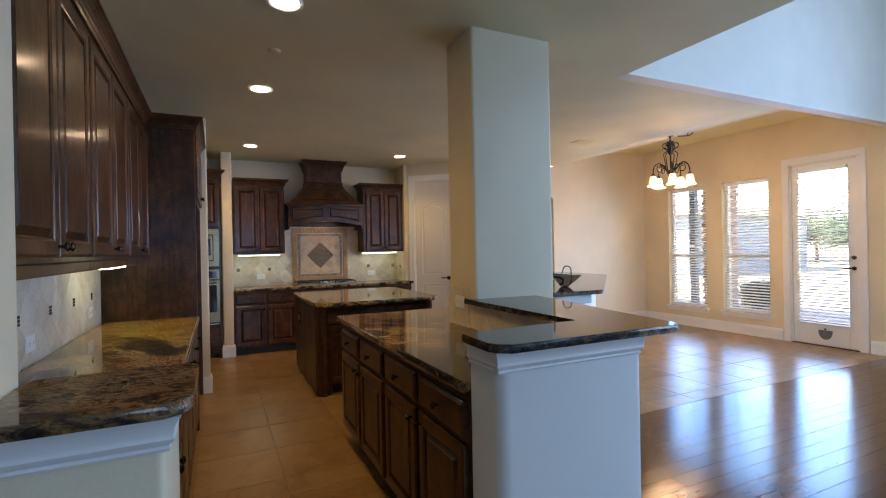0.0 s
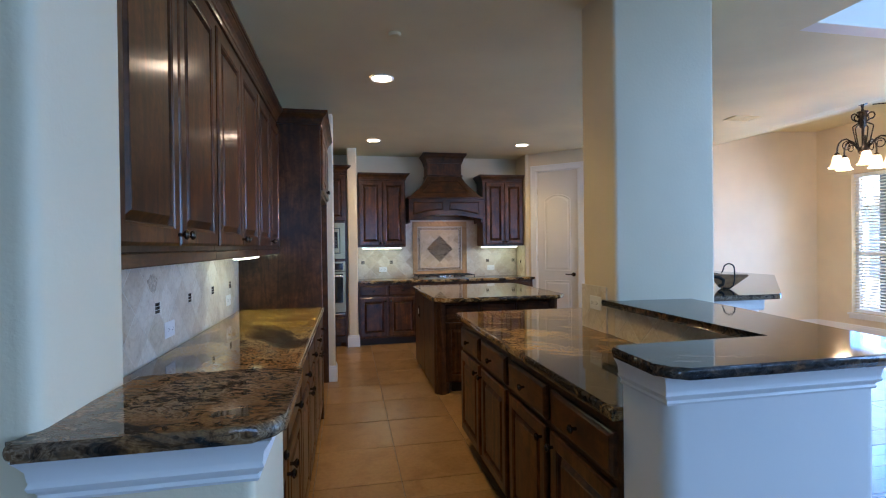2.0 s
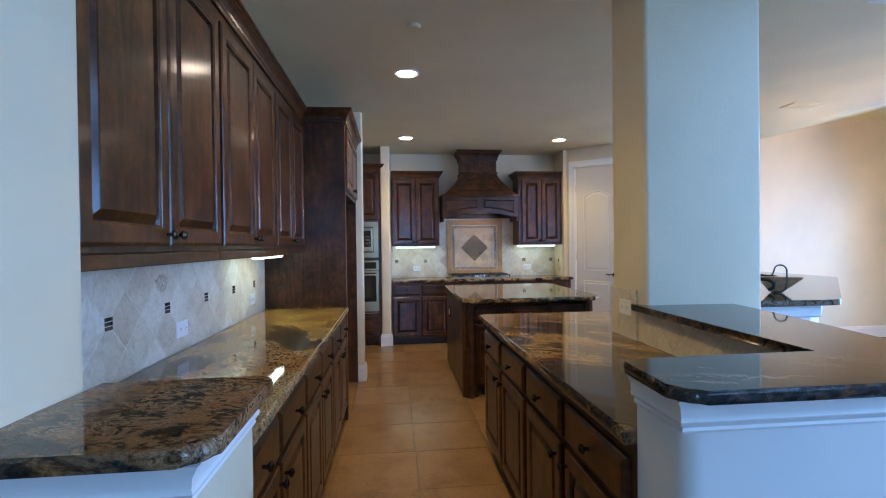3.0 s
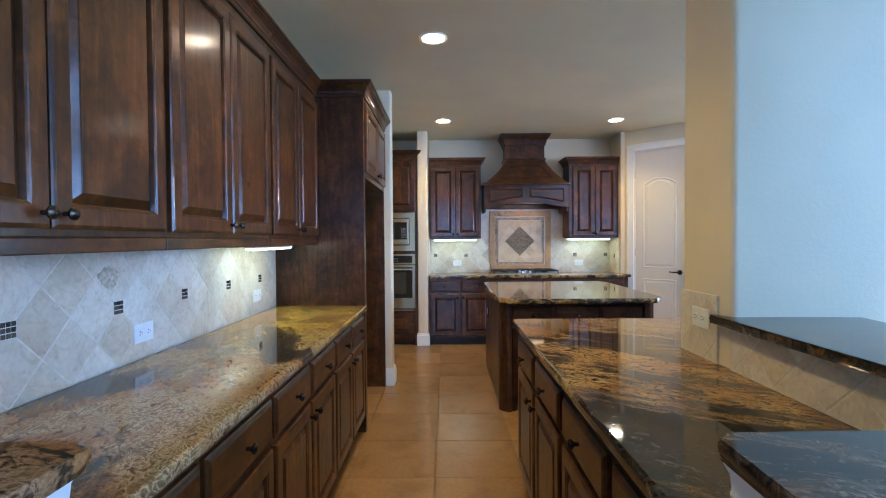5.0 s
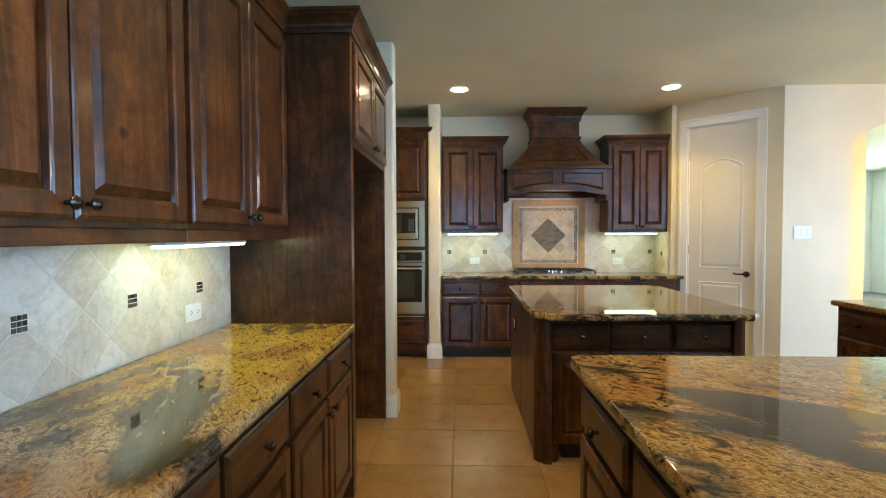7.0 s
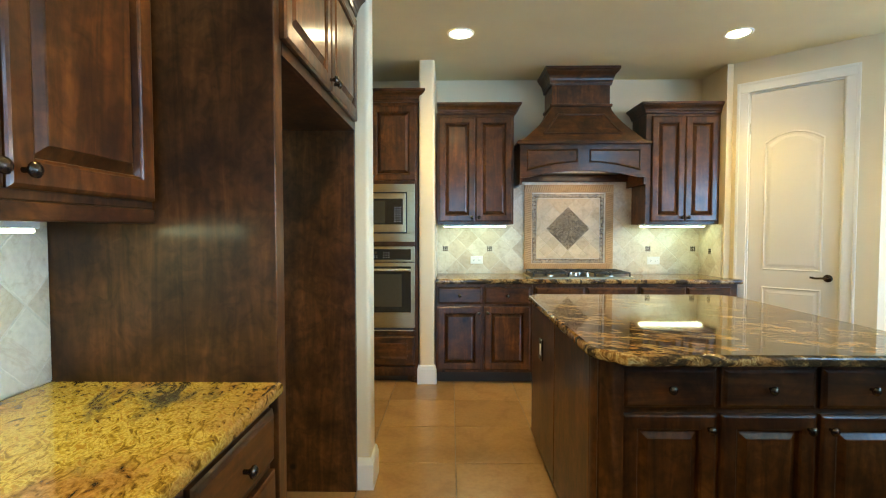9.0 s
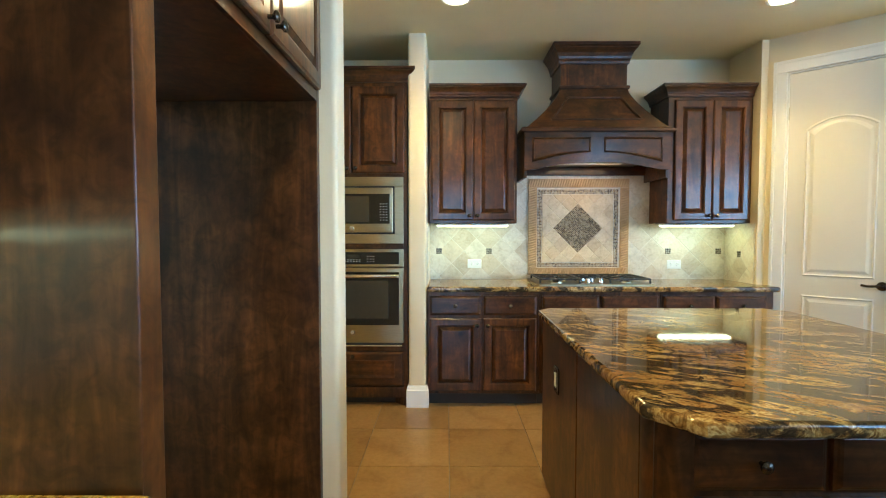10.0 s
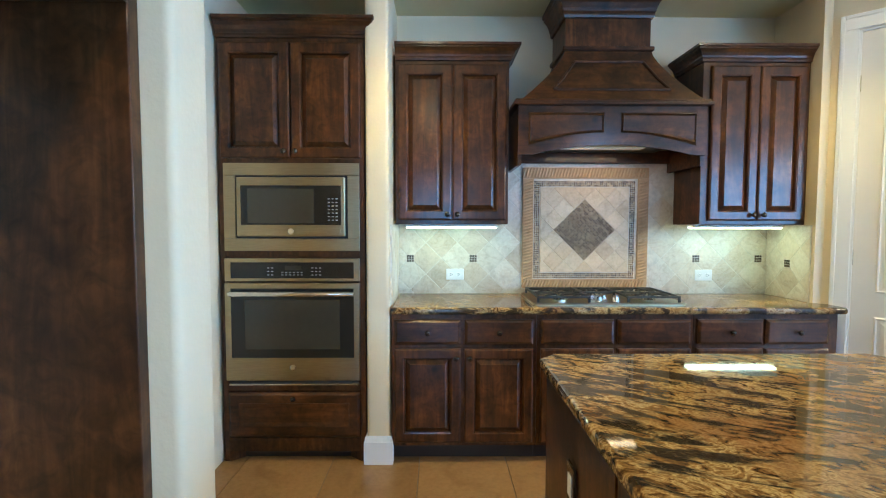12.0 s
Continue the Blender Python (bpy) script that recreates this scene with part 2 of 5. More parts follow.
def tile_stone(name, tones, rough, scale=6.0, pits=0.3, vein=0.0):
    """Tumbled stone or fired tile: own tone by piece, soft clouds and pits."""
    m, t, b = material(name, rough)
    info = t.nodes.new("ShaderNodeObjectInfo")
    v = coords(t, world_space=True)
    cl = noise_tex(t, v, scale, 5, 0.6, 0.7)
    fine = noise_tex(t, v, scale * 9, 4, 0.6)
    own = ramp(t, info.outputs["Random"], [(i / max(1, len(tones) - 1), c) for i, c in enumerate(tones)])
    c = mix(t, 0.8, own, ramp(t, cl, [(0.28, (0.74, 0.68, 0.60)), (0.5, (1.0, 0.98, 0.95)), (0.75, (1.1, 1.08, 1.05))]), "MULTIPLY")
    c = mix(t, 0.35, c, ramp(t, fine, [(0.3, (0.7, 0.66, 0.6)), (0.6, (1.05, 1.05, 1.05))]), "MULTIPLY")
    if vein:
        vn = noise_tex(t, v, 3.2, 5, 0.6, 2.4)
        c = mix(t, vein, c, ramp(t, vn, [(0.46, (1, 1, 1)), (0.495, (0.70, 0.56, 0.40)), (0.53, (1, 1, 1))]), "MULTIPLY")
        pit = node(t, "ShaderNodeTexVoronoi", Scale=16.0)
        t.links.new(v, pit.inputs["Vector"])
        c = mix(t, vein, c, ramp(t, pit.outputs["Distance"], [(0.05, (0.45, 0.36, 0.27)), (0.12, (1, 1, 1))]), "MULTIPLY")
    t.links.new(c, b.inputs["Base Color"])
    bump(t, b, fine, pits, 0.003)
    return m


TRAV = tile_stone("travertine", [(0.58, 0.49, 0.37), (0.70, 0.63, 0.52), (0.63, 0.54, 0.41), (0.75, 0.70, 0.60), (0.66, 0.60, 0.50)], 0.40, 6.0, 0.18, 0.3)
FLOORTILE = tile_stone("floor_tile_tan", [(0.265, 0.152, 0.066), (0.335, 0.195, 0.088), (0.30, 0.173, 0.076)], 0.26, 4.2, 0.10)
FIELD = tile_stone("beige_field_stone", [(0.60, 0.45, 0.28), (0.72, 0.58, 0.39), (0.63, 0.50, 0.34), (0.70, 0.58, 0.41)], 0.42, 9.0, 0.2)
FOSSIL = plain("fossil_brown", (0.50, 0.41, 0.30), 0.5, wear=0.4, scale=70)
GROUT = plain("grout", (0.66, 0.60, 0.50), 0.85)
FLOORGROUT = plain("floor_grout", (0.20, 0.135, 0.085), 0.85)
ROPE = tile_stone("carved_stone_border", [(0.52, 0.33, 0.165), (0.57, 0.37, 0.19)], 0.5, 12.0, 0.35)


def island_tones(name, tones, rough):
    m, t, b = material(name, rough)
    g = t.nodes.new("ShaderNodeNewGeometry")
    t.links.new(ramp(t, g.outputs["Random Per Island"], tones), b.inputs["Base Color"])
    return m


MOSAIC = island_tones("mosaic_stone", [(0.0, (0.06, 0.035, 0.018)), (0.35, (0.17, 0.105, 0.050)), (0.65, (0.30, 0.195, 0.095)), (1.0, (0.52, 0.39, 0.22))], 0.6)
INSET = island_tones("dark_glass_mosaic", [(0.0, (0.02, 0.016, 0.013)), (0.6, (0.06, 0.045, 0.032)), (1.0, (0.12, 0.085, 0.055))], 0.25)
FIELDGROUT = plain("beige_joint", (0.60, 0.49, 0.36), 0.85)

m, t, b = material("hardwood_plank", 0.17, coat=0.1)
info = t.nodes.new("ShaderNodeObjectInfo")
v = coords(t, (0.15, 1, 1), world_space=True)
g1 = noise_tex(t, v, 34, 5, 0.6, 0.6)
own = ramp(t, info.outputs["Random"], [(0, (0.07, 0.027, 0.011)), (0.5, (0.11, 0.044, 0.018)), (1, (0.15, 0.064, 0.027))])
t.links.new(mix(t, 0.7, own, ramp(t, g1, [(0.3, (0.5, 0.46, 0.42)), (0.65, (1.15, 1.1, 1.05))]), "MULTIPLY"), b.inputs["Base Color"])
bump(t, b, g1, 0.1, 0.002)
PLANK = m

m, t, b = material("brushed_steel", 0.30, 1.0)
v = coords(t, (2, 60, 60))
f = noise_tex(t, v, 8, 3)
t.links.new(ramp(t, f, [(0.3, (0.33, 0.265, 0.155)), (0.7, (0.42, 0.345, 0.21))]), b.inputs["Base Color"])
bump(t, b, f, 0.05, 0.001)
STEEL = m
CHROME = plain("bright_steel", (0.72, 0.70, 0.66), 0.15, 1.0, wear=0.05)
BLACKGLASS = plain("oven_black_glass", (0.012, 0.012, 0.012), 0.05, wear=0.05)
GLASSWIN = plain("oven_window_glass", (0.045, 0.038, 0.026), 0.06, wear=0.05)
GREY = plain("printed_grey_marks", (0.30, 0.30, 0.29), 0.5)
PEWTER = plain("dull_pewter", (0.16, 0.17, 0.18), 0.4, 0.6)
LEATHER = plain("brown_leather", (0.34, 0.21, 0.11), 0.5, wear=0.3, scale=40)
IRON = plain("cast_iron_black", (0.02, 0.02, 0.02), 0.45, wear=0.3)
WHITEPL = plain("white_plastic", (0.82, 0.82, 0.80), 0.35, wear=0.03)
DARKSLOT = plain("dark_slot", (0.03, 0.03, 0.03), 0.6)
BLIND = plain("white_blind_slat", (0.88, 0.88, 0.87), 0.45, wear=0.03)
STRIPLEFT = glow("undercabinet_lamp_lens_long", (0.84, 1.0, 0.66), 27)
STRIP = glow("undercabinet_lamp_lens", (0.84, 1.0, 0.64), 17)
CANLENS = glow("downlight_lens", (1.0, 0.80, 0.50), 110)
HOODLENS = glow("hood_lamp_lens", (1.0, 0.82, 0.55), 0.12)
SHADEGLASS = glow("frosted_amber_glass", (1.0, 0.64, 0.28), 5.5)
BRICK = tile_stone("porch_brick", [(0.42, 0.27, 0.20), (0.50, 0.35, 0.28), (0.38, 0.25, 0.19)], 0.85, 9, 0.4)
MORTAR = plain("mortar", (0.5, 0.46, 0.4), 0.9)
LAWN = plain("dry_lawn_grass", (0.33, 0.33, 0.24), 0.9, wear=0.4, scale=8)
LEAF = plain("leaf_green", (0.035, 0.07, 0.035), 0.7, wear=0.5, scale=3)
BARK = plain("bark", (0.14, 0.10, 0.07), 0.9, wear=0.3)
CONCRETE = plain("patio_concrete", (0.48, 0.46, 0.42), 0.85, wear=0.12, scale=5)
SIDING = plain("grey_blue_siding", (0.22, 0.27, 0.32), 0.7, wear=0.1)

m, t, b = material("clear_glass", 0.0)
b.inputs["Transmission Weight"].default_value = 1.0
b.inputs["IOR"].default_value = 1.1
CLEAR = m


# ---- mesh helpers ----
def finish(name, bm, mat, smooth=False):
    me = bpy.data.meshes.new(name)
    bmesh.ops.recalc_face_normals(bm, faces=bm.faces)
    bm.to_mesh(me)
    bm.free()
    me.materials.append(mat)
    if smooth:
        for p in me.polygons:
            p.use_smooth = True
        me.set_sharp_from_angle(angle=radians(40))
    return me


def part(name, bm, mat, parent=None, label="", m=None, smooth=False):
    """One mesh object under a thing or a part; bm may be a bmesh or a shared mesh."""
    me = bm if isinstance(bm, bpy.types.Mesh) else finish(name, bm, mat, smooth)
    ob = new(name, me)
    if parent is not None:
        ob.parent = parent
    if m is not None:
        ob.matrix_basis = m
    if label:
        tagged(ob, label)
    return ob


def thing(name, m, label, category, group="", kind=""):
    ob = new(name)
    ob.empty_display_size = 0.1
    ob.matrix_basis = m
    return tagged(ob, label, category, group, kind)


def box(bm, x0, x1, y0, y1, z0, z1, bev=0.0, seg=2):
    vs = [bm.verts.new((x, y, z)) for x in (x0, x1) for y in (y0, y1) for z in (z0, z1)]
    fs = [bm.faces.new([vs[i] for i in q]) for q in ((0, 1, 3, 2), (4, 6, 7, 5), (0, 4, 5, 1), (2, 3, 7, 6), (0, 2, 6, 4), (1, 5, 7, 3))]
    if bev:
        es = {e for f in fs for e in f.edges}
        bmesh.ops.bevel(bm, geom=list(es), offset=bev, segments=seg, affect="EDGES", profile=0.5)
    return bm


def boxes(*rows, bev=0.0):
    bm = bmesh.new()
    for r in rows:
        box(bm, *r, bev=bev)
    return bm


def prism(bm, pts, z0, z1, bev=0.0, seg=3):
    lo = [bm.verts.new((x, y, z0)) for x, y in pts]
    hi = [bm.verts.new((x, y, z1)) for x, y in pts]
    n = len(pts)
    fl, fh = bm.faces.new(lo[::-1]), bm.faces.new(hi)
    for i in range(n):
        bm.faces.new((lo[i], lo[(i + 1) % n], hi[(i + 1) % n], hi[i]))
    if bev:
        es = list({e for f in (fl, fh) for e in f.edges})
        bmesh.ops.bevel(bm, geom=es, offset=bev, segments=seg, affect="EDGES", profile=0.5)
    return bm


def rounded(pts, radii, steps=5):
    """A polygon with its corners rounded."""
    out, n = [], len(pts)
    for i in range(n):
        p, a, b = Vector(pts[i]), Vector(pts[i - 1]), Vector(pts[(i + 1) % n])
        r = radii[i] if isinstance(radii, (list, tuple)) else radii
        if r <= 0:
            out.append(tuple(p))
            continue
        u, w = (a - p).normalized(), (b - p).normalized()
        s, e = p + u * r, p + w * r
        for k in range(steps + 1):
            q = k / steps
            out.append(tuple(s * (1 - q) ** 2 + p * 2 * q * (1 - q) + e * q * q))
    return out


def loft_rect(bm, w, h, rows, cap=True):
    """Nested rectangles in the XZ plane, each row an inset and a depth y."""
    prev = None
    for inset, y in rows:
        r = [bm.verts.new(p) for p in ((inset, y, inset), (w - inset, y, inset), (w - inset, y, h - inset), (inset, y, h - inset))]
        if prev:
            for i in range(4):
                bm.faces.new((prev[i], prev[(i + 1) % 4], r[(i + 1) % 4], r[i]))
        prev = r
    if cap:
        bm.faces.new(prev)
    return bm


def lathe(bm, profile, n=14, axis="z", centre=(0, 0, 0)):
    """A turned body; the profile is rows of radius and height."""
    rings = []
    for r, h in profile:
        ring = []
        for k in range(n):
            a = 2 * math.pi * k / n
            p = (r * math.cos(a), r * math.sin(a), h)
            if axis == "y":
                p = (p[0], -h, p[1])
            elif axis == "x":
                p = (h, p[0], p[1])
            ring.append(bm.verts.new((p[0] + centre[0], p[1] + centre[1], p[2] + centre[2])))
        rings.append(ring)
    for a, c in zip(rings, rings[1:]):
        for k in range(n):
            bm.faces.new((a[k], a[(k + 1) % n], c[(k + 1) % n], c[k]))
    bm.faces.new(rings[0][::-1])
    bm.faces.new(rings[-1])
    return bm


def tube(bm, pts, r, n=8):
    """A round bar along points."""
    pts = [Vector(p) for p in pts]
    rings = []
    for i, p in enumerate(pts):
        d = (pts[min(i + 1, len(pts) - 1)] - pts[max(i - 1, 0)]).normalized()
        u = d.orthogonal().normalized() if i == 0 else (u - d * u.dot(d)).normalized()
        w = d.cross(u)
        rings.append([bm.verts.new(p + (u * math.cos(2 * math.pi * k / n) + w * math.sin(2 * math.pi * k / n)) * r) for k in range(n)])
    for a, c in zip(rings, rings[1:]):
        for k in range(n):
            bm.faces.new((a[k], a[(k + 1) % n], c[(k + 1) % n], c[k]))
    bm.faces.new(rings[0][::-1])
    bm.faces.new(rings[-1])
    return bm


CROWN = [(0.0, 0.0), (0.011, 0.0), (0.014, 0.010), (0.014, 0.018), (0.019, 0.024), (0.022, 0.036), (0.032, 0.054), (0.048, 0.070), (0.053, 0.072), (0.053, 0.080), (0.062, 0.084), (0.062, 0.100)]


def crown(bm, x0, x1, yf, yb, z, height=0.10, reach=1.0, left=True, right=True, prof=CROWN):
    """A moulding round the front and, where told, the ends of a case."""
    prev = None
    for o, h in prof:
        o, h = o * reach, h * height / 0.10
        l, r = (o if left else 0), (o if right else 0)
        row = [bm.verts.new(p) for p in ((x0 - l, yb, z + h), (x0 - l, yf - o, z + h), (x1 + r, yf - o, z + h), (x1 + r, yb, z + h))]
        if prev:
            for i in range(3):
                bm.faces.new((prev[i], prev[i + 1], row[i + 1], row[i]))
            bm.faces.new((prev[3], prev[0], row[0], row[3]))
        else:
            bm.faces.new(row)
        prev = row
    bm.faces.new(prev[::-1])
    return bm


CACHE = {}


def shared(key, build, mat, smooth=False):
    if key not in CACHE:
        CACHE[key] = finish(key[0], build(), mat, smooth)
    return CACHE[key]


KNOB = lambda: lathe(bmesh.new(), [(0.006, 0), (0.006, 0.012), (0.009, 0.016), (0.0155, 0.021), (0.016, 0.026), (0.011, 0.031), (0.003, 0.033)], 12, "y")


def knob(parent, x, z, y=-0.022):
    return part("knob", shared(("knob",), KNOB, BRONZE, True), BRONZE, parent, m=pose(x, y, z))


def panel_door(parent, x, z, w, h, knob_at=None, y=0.0, rail=0.064):
    """A raised-panel door: mitred frame with a bead, sloped panel, knob."""
    key = ("door", round(w, 3), round(h, 3), rail)
    fr = shared(key, lambda: loft_rect(bmesh.new(), w, h, [(0, 0), (0, -0.015), (0.004, -0.0185), (0.010, -0.021), (rail - 0.012, -0.021), (rail - 0.009, -0.0185), (rail - 0.004, -0.0170), (rail, -0.004), (rail, 0)], False), WOOD)
    d = part("door", fr, WOOD, parent, m=pose(x, y, z))
    r2 = rail - 0.001
    pn = shared(("raised_panel", key), lambda: loft_rect(bmesh.new(), w, h, [(r2, 0.0), (r2, -0.001), (r2 + 0.003, -0.002), (r2 + 0.026, -0.0165), (r2 + 0.028, -0.0195)]), WOOD)
    part("raised_panel", pn, WOOD, d)
    if knob_at:
        knob(d, *knob_at)
    return d


def drawer_front(parent, x, z, w, h, y=0.0, pull=True):
    fr = shared(("drawer_front", round(w, 3), round(h, 3)), lambda: loft_rect(bmesh.new(), w, h, [(0, 0), (0, -0.012), (0.006, -0.015), (0.009, -0.018), (0.017, -0.0215), (0.021, -0.0215)]), WOODH)
    d = part("drawer_front", fr, WOODH, parent, m=pose(x, y, z))
    if pull:
        knob(d, w / 2, h / 2)
    return d


def base_cabinet(m, w, units, label, group, depth=0.58, top=0.874, z_dr=(0.70, 0.845), z_door=(0.125, 0.675), pulls=True, ends=(False, False)):
    """A base cabinet that faces local -y; units are the openings as x and width."""
    c = thing("base_cabinet", m, label, "cabinet", group)
    part("body", boxes((0, w, 0, depth, 0.10, top), bev=0.003), WOODBOX, c)
    part("toe_kick", boxes((0.0, w, 0.07, depth, 0.0, 0.099)), TOE, c)
    n = len(units)
    for i, (x, uw) in enumerate(units):
        drawer_front(c, x, z_dr[0], uw, z_dr[1] - z_dr[0], pull=pulls)
        h = z_door[1] - z_door[0]
        side = 0.028 if i % 2 else uw - 0.028
        panel_door(c, x, z_door[0], uw, h, (side, h - 0.05))
    return c


def wall_cabinet(m, w, z0, z1, doors, label, group, depth=0.32, left=False, right=False, crown_h=0.092, rail=True, door_z=None, reach=1.0):
    c = thing("wall_cabinet", m, label, "cabinet", group)
    part("body", boxes((0, w, 0, depth, z0 + (0.02 if rail else 0), z1), bev=0.003), WOODBOX, c)
    if rail:
        part("light_rail", boxes((0, w, -0.006, 0.016, z0 - 0.02, z0 + 0.0195), bev=0.004), WOODH, c)
    part("crown", crown(bmesh.new(), 0.0005, w - 0.0005, 0, depth, z1 + 0.0005, crown_h, reach, left, right), WOODH, c)
    a, b2 = door_z or (z0 + 0.04, z1 - 0.07)
    for i, (x, dw) in enumerate(doors):
        side = 0.028 if i % 2 else dw - 0.028
        panel_door(c, x, a, dw, b2 - a, (side, 0.035))
    return c


def slab(name, pts, z0, z1, mat, label, bev=0.015, radii=0.0):
    """A stone slab: flat faces, and its rounded edge as a part."""
    pts = rounded(pts, radii) if radii else pts
    flat = prism(bmesh.new(), pts, z0, z1, bev, 4)
    flat.normal_update()
    edge = flat.copy()
    for bm, level in ((flat, False), (edge, True)):
        bmesh.ops.delete(bm, geom=[f for f in bm.faces if (abs(f.normal.z) > 0.99) == level], context="FACES")
    ob = tagged(part(name, flat, mat), label, "countertop")
    part("rounded_edge", edge, mat, ob, "polished rounded stone edge", smooth=True)
    return ob


def structure(name, bm, mat, label, category="wall"):
    return tagged(part(name, bm, mat), label, category, kind="structure")

# ---- the large structure ----
CZ = 2.78
structure("wall_west", boxes((-0.80, -0.655, 1.551, 7.80, 0, CZ)), WALL, "cream painted kitchen wall behind counter and refrigerator recess")


def round_wall(name, x0, x1, y0, y1, z0, z1, mat, label, r=0.022, which=(1, 1, 1, 1)):
    pts = rounded([(x0, y0), (x1, y0), (x1, y1), (x0, y1)], [r * k for k in which], 4)
    ob = structure(name, prism(bmesh.new(), pts, z0, z1), mat, label)
    for p in ob.data.polygons:
        p.use_smooth = True
    ob.data.set_sharp_from_angle(angle=radians(40))
    return ob


round_wall("wall_entry", -4.2, -0.30, 1.226, 1.55, 0, CZ, WALL, "cream painted wall end beside the raised bar", 0.03, (0, 1, 1, 0))
round_wall("wall_fridge", -0.654, 0.055, 5.425, 5.58, 0, CZ, WALL, "cream painted wall end beside the refrigerator recess", 0.022, (0, 1, 1, 0))
round_wall("wall_pier", 0.195, 0.328, 7.118, 7.679, 0, CZ, WALL, "narrow cream wall end between oven tower and counter", 0.022, (1, 1, 0, 0))
round_wall("column", 1.57, 2.17, 2.60, 2.95, 0, CZ, WALL, "square cream painted column with rounded corners on the peninsula")
structure("wall_north", boxes((-0.80, 2.95, 7.68, 7.80, 0, CZ)), WALL, "cream painted kitchen back wall behind the cooktop")
structure("wall_pantry_back", boxes((2.951, 3.499, 7.68, 7.80, 0, CZ)), WALL, "closed pantry back wall")
structure("wall_return", boxes((2.876, 2.95, 7.26, 7.679, 0, CZ)), WALL, "short cream wall return at the end of the counter")


def local_wall(a, b):
    """The pose whose x runs from a to b and whose -y faces the viewer's side."""
    return pose(a[0], a[1], 0, 0, 0, math.degrees(math.atan2(b[1] - a[1], b[0] - a[0])))


PA, PB = (2.90, 7.285), (3.646, 6.60)
PL = math.dist(PA, PB)
PM = local_wall(PA, PB)
D0, D1, DH = 0.155, 0.80, 2.505
w = structure("wall_pantry", boxes((0, D0, 0, 0.12, 0, CZ), (D1, PL, 0, 0.12, 0, CZ), (D0, D1, 0, 0.12, DH, CZ)), WALL, "angled cream painted wall around the pantry door")
w.matrix_basis = PM


def arch_wall():
    bm = bmesh.new()
    box(bm, 3.646, 4.278, 6.60, 6.75, 0, CZ)
    box(bm, 5.35, 7.50, 6.60, 6.75, 0, 3.25)
    pts = [(4.278, CZ), (4.278, 2.225)]
    for k in range(1, 12):
        u = -1 + k / 6
        pts.append((4.814 + 0.536 * u, 2.235 + 0.20 * (1 - abs(u) ** 2.2)))
    pts += [(5.35, 2.225), (5.35, CZ)]
    lo = [bm.verts.new((x, 6.60, z)) for x, z in pts]
    hi = [bm.verts.new((x, 6.75, z)) for x, z in pts]
    bm.faces.new(lo)
    bm.faces.new(hi[::-1])
    for i in range(len(pts)):
        j = (i + 1) % len(pts)
        bm.faces.new((lo[i], lo[j], hi[j], hi[i]))
    return bm


structure("wall_arch", arch_wall(), WALL, "cream painted wall with an arched opening to the hall")
# east wall with two windows and the patio door
EX = 7.50
W1, W2, PD = (5.34, 6.07), (4.34, 5.055), (3.25, 4.055)
WZ0, WZ1, PZ = 0.34, 2.38, 2.50
# the opening at y 7.0 to 7.9 is made up for the hall fill
structure("wall_east", boxes((EX, 7.65, 6.07, 7.0, 0, 3.25), (EX, 7.65, 7.9, 8.199, 0, 3.25), (EX, 7.65, 7.0, 7.9, 0, 0.5), (EX, 7.65, 7.0, 7.9, 2.2, 3.25), (EX, 7.65, 5.34, 6.07, 0, WZ0), (EX, 7.65, 5.34, 6.07, WZ1, 3.25), (EX, 7.65, 5.055, 5.34, 0, 3.25),
          (EX, 7.65, 4.34, 5.055, 0, WZ0), (EX, 7.65, 4.34, 5.055, WZ1, 3.25), (EX, 7.65, 4.055, 4.34, 0, 3.25), (EX, 7.65, 3.25, 4.055, PZ, 3.25),
          (EX, 7.65, 2.83, 3.25, 0, 3.25)), WALL, "cream painted breakfast nook wall with windows")
rows = [(EX, 7.65, -5.0, -2.6, 0, 5.3), (EX, 7.65, 1.3, 2.829, 0, 5.3), (EX, 7.65, -2.6, 1.3, 0, 0.4), (EX, 7.65, -2.6, 1.3, 2.7, 3.2), (EX, 7.65, -2.6, 1.3, 4.8, 5.3)]
rows += [(EX, 7.65, -1.5, -1.2, 0.4, 2.7), (EX, 7.65, -0.1, 0.2, 0.4, 2.7)]
structure("wall_living_east", boxes(*rows), HIGHWALL, "tall pale living room side wall with windows")
structure("wall_living_upper", boxes((3.12, 7.499, 2.83, 2.95, CZ, 5.3)), HIGHWALL, "pale upper wall of the two storey living room")
structure("wall_living_upper_side", boxes((3.0, 3.119, -4.999, 2.95, CZ + 0.121, 5.3)), HIGHWALL, "pale upper side wall of the living room")
LW = [(3.35, 4.45), (4.75, 5.85), (6.15, 7.25)]
rows = [(-4.2, -0.05, -5.15, -5.0, 0, CZ), (-0.05, 1.25, -5.15, -5.0, 0, 0.4), (-0.05, 1.25, -5.15, -5.0, 2.6, CZ), (1.25, 3.35, -5.15, -5.0, 0, CZ), (3.12, 7.499, -5.15, -5.0, 2.72, 3.2), (3.12, 7.499, -5.15, -5.0, 4.8, 5.3)]
rows += [(4.45, 4.75, -5.15, -5.0, 0, 2.72), (5.85, 6.15, -5.15, -5.0, 0, 2.72), (7.25, 7.499, -5.15, -5.0, 0, 2.72)]
rows += [(a, b, -5.15, -5.0, 0, 0.38) for a, b in LW] + [(3.12, 4.75, -5.15, -5.0, 3.2, 4.8), (5.85, 7.499, -5.15, -5.0, 3.2, 4.8)]
structure("wall_living_south", boxes(*rows), HIGHWALL, "pale living room wall with tall windows")
structure("wall_living_west", boxes((-4.35, -4.2, -5.0, 1.55, 0, CZ)), HIGHWALL, "pale living room end wall")
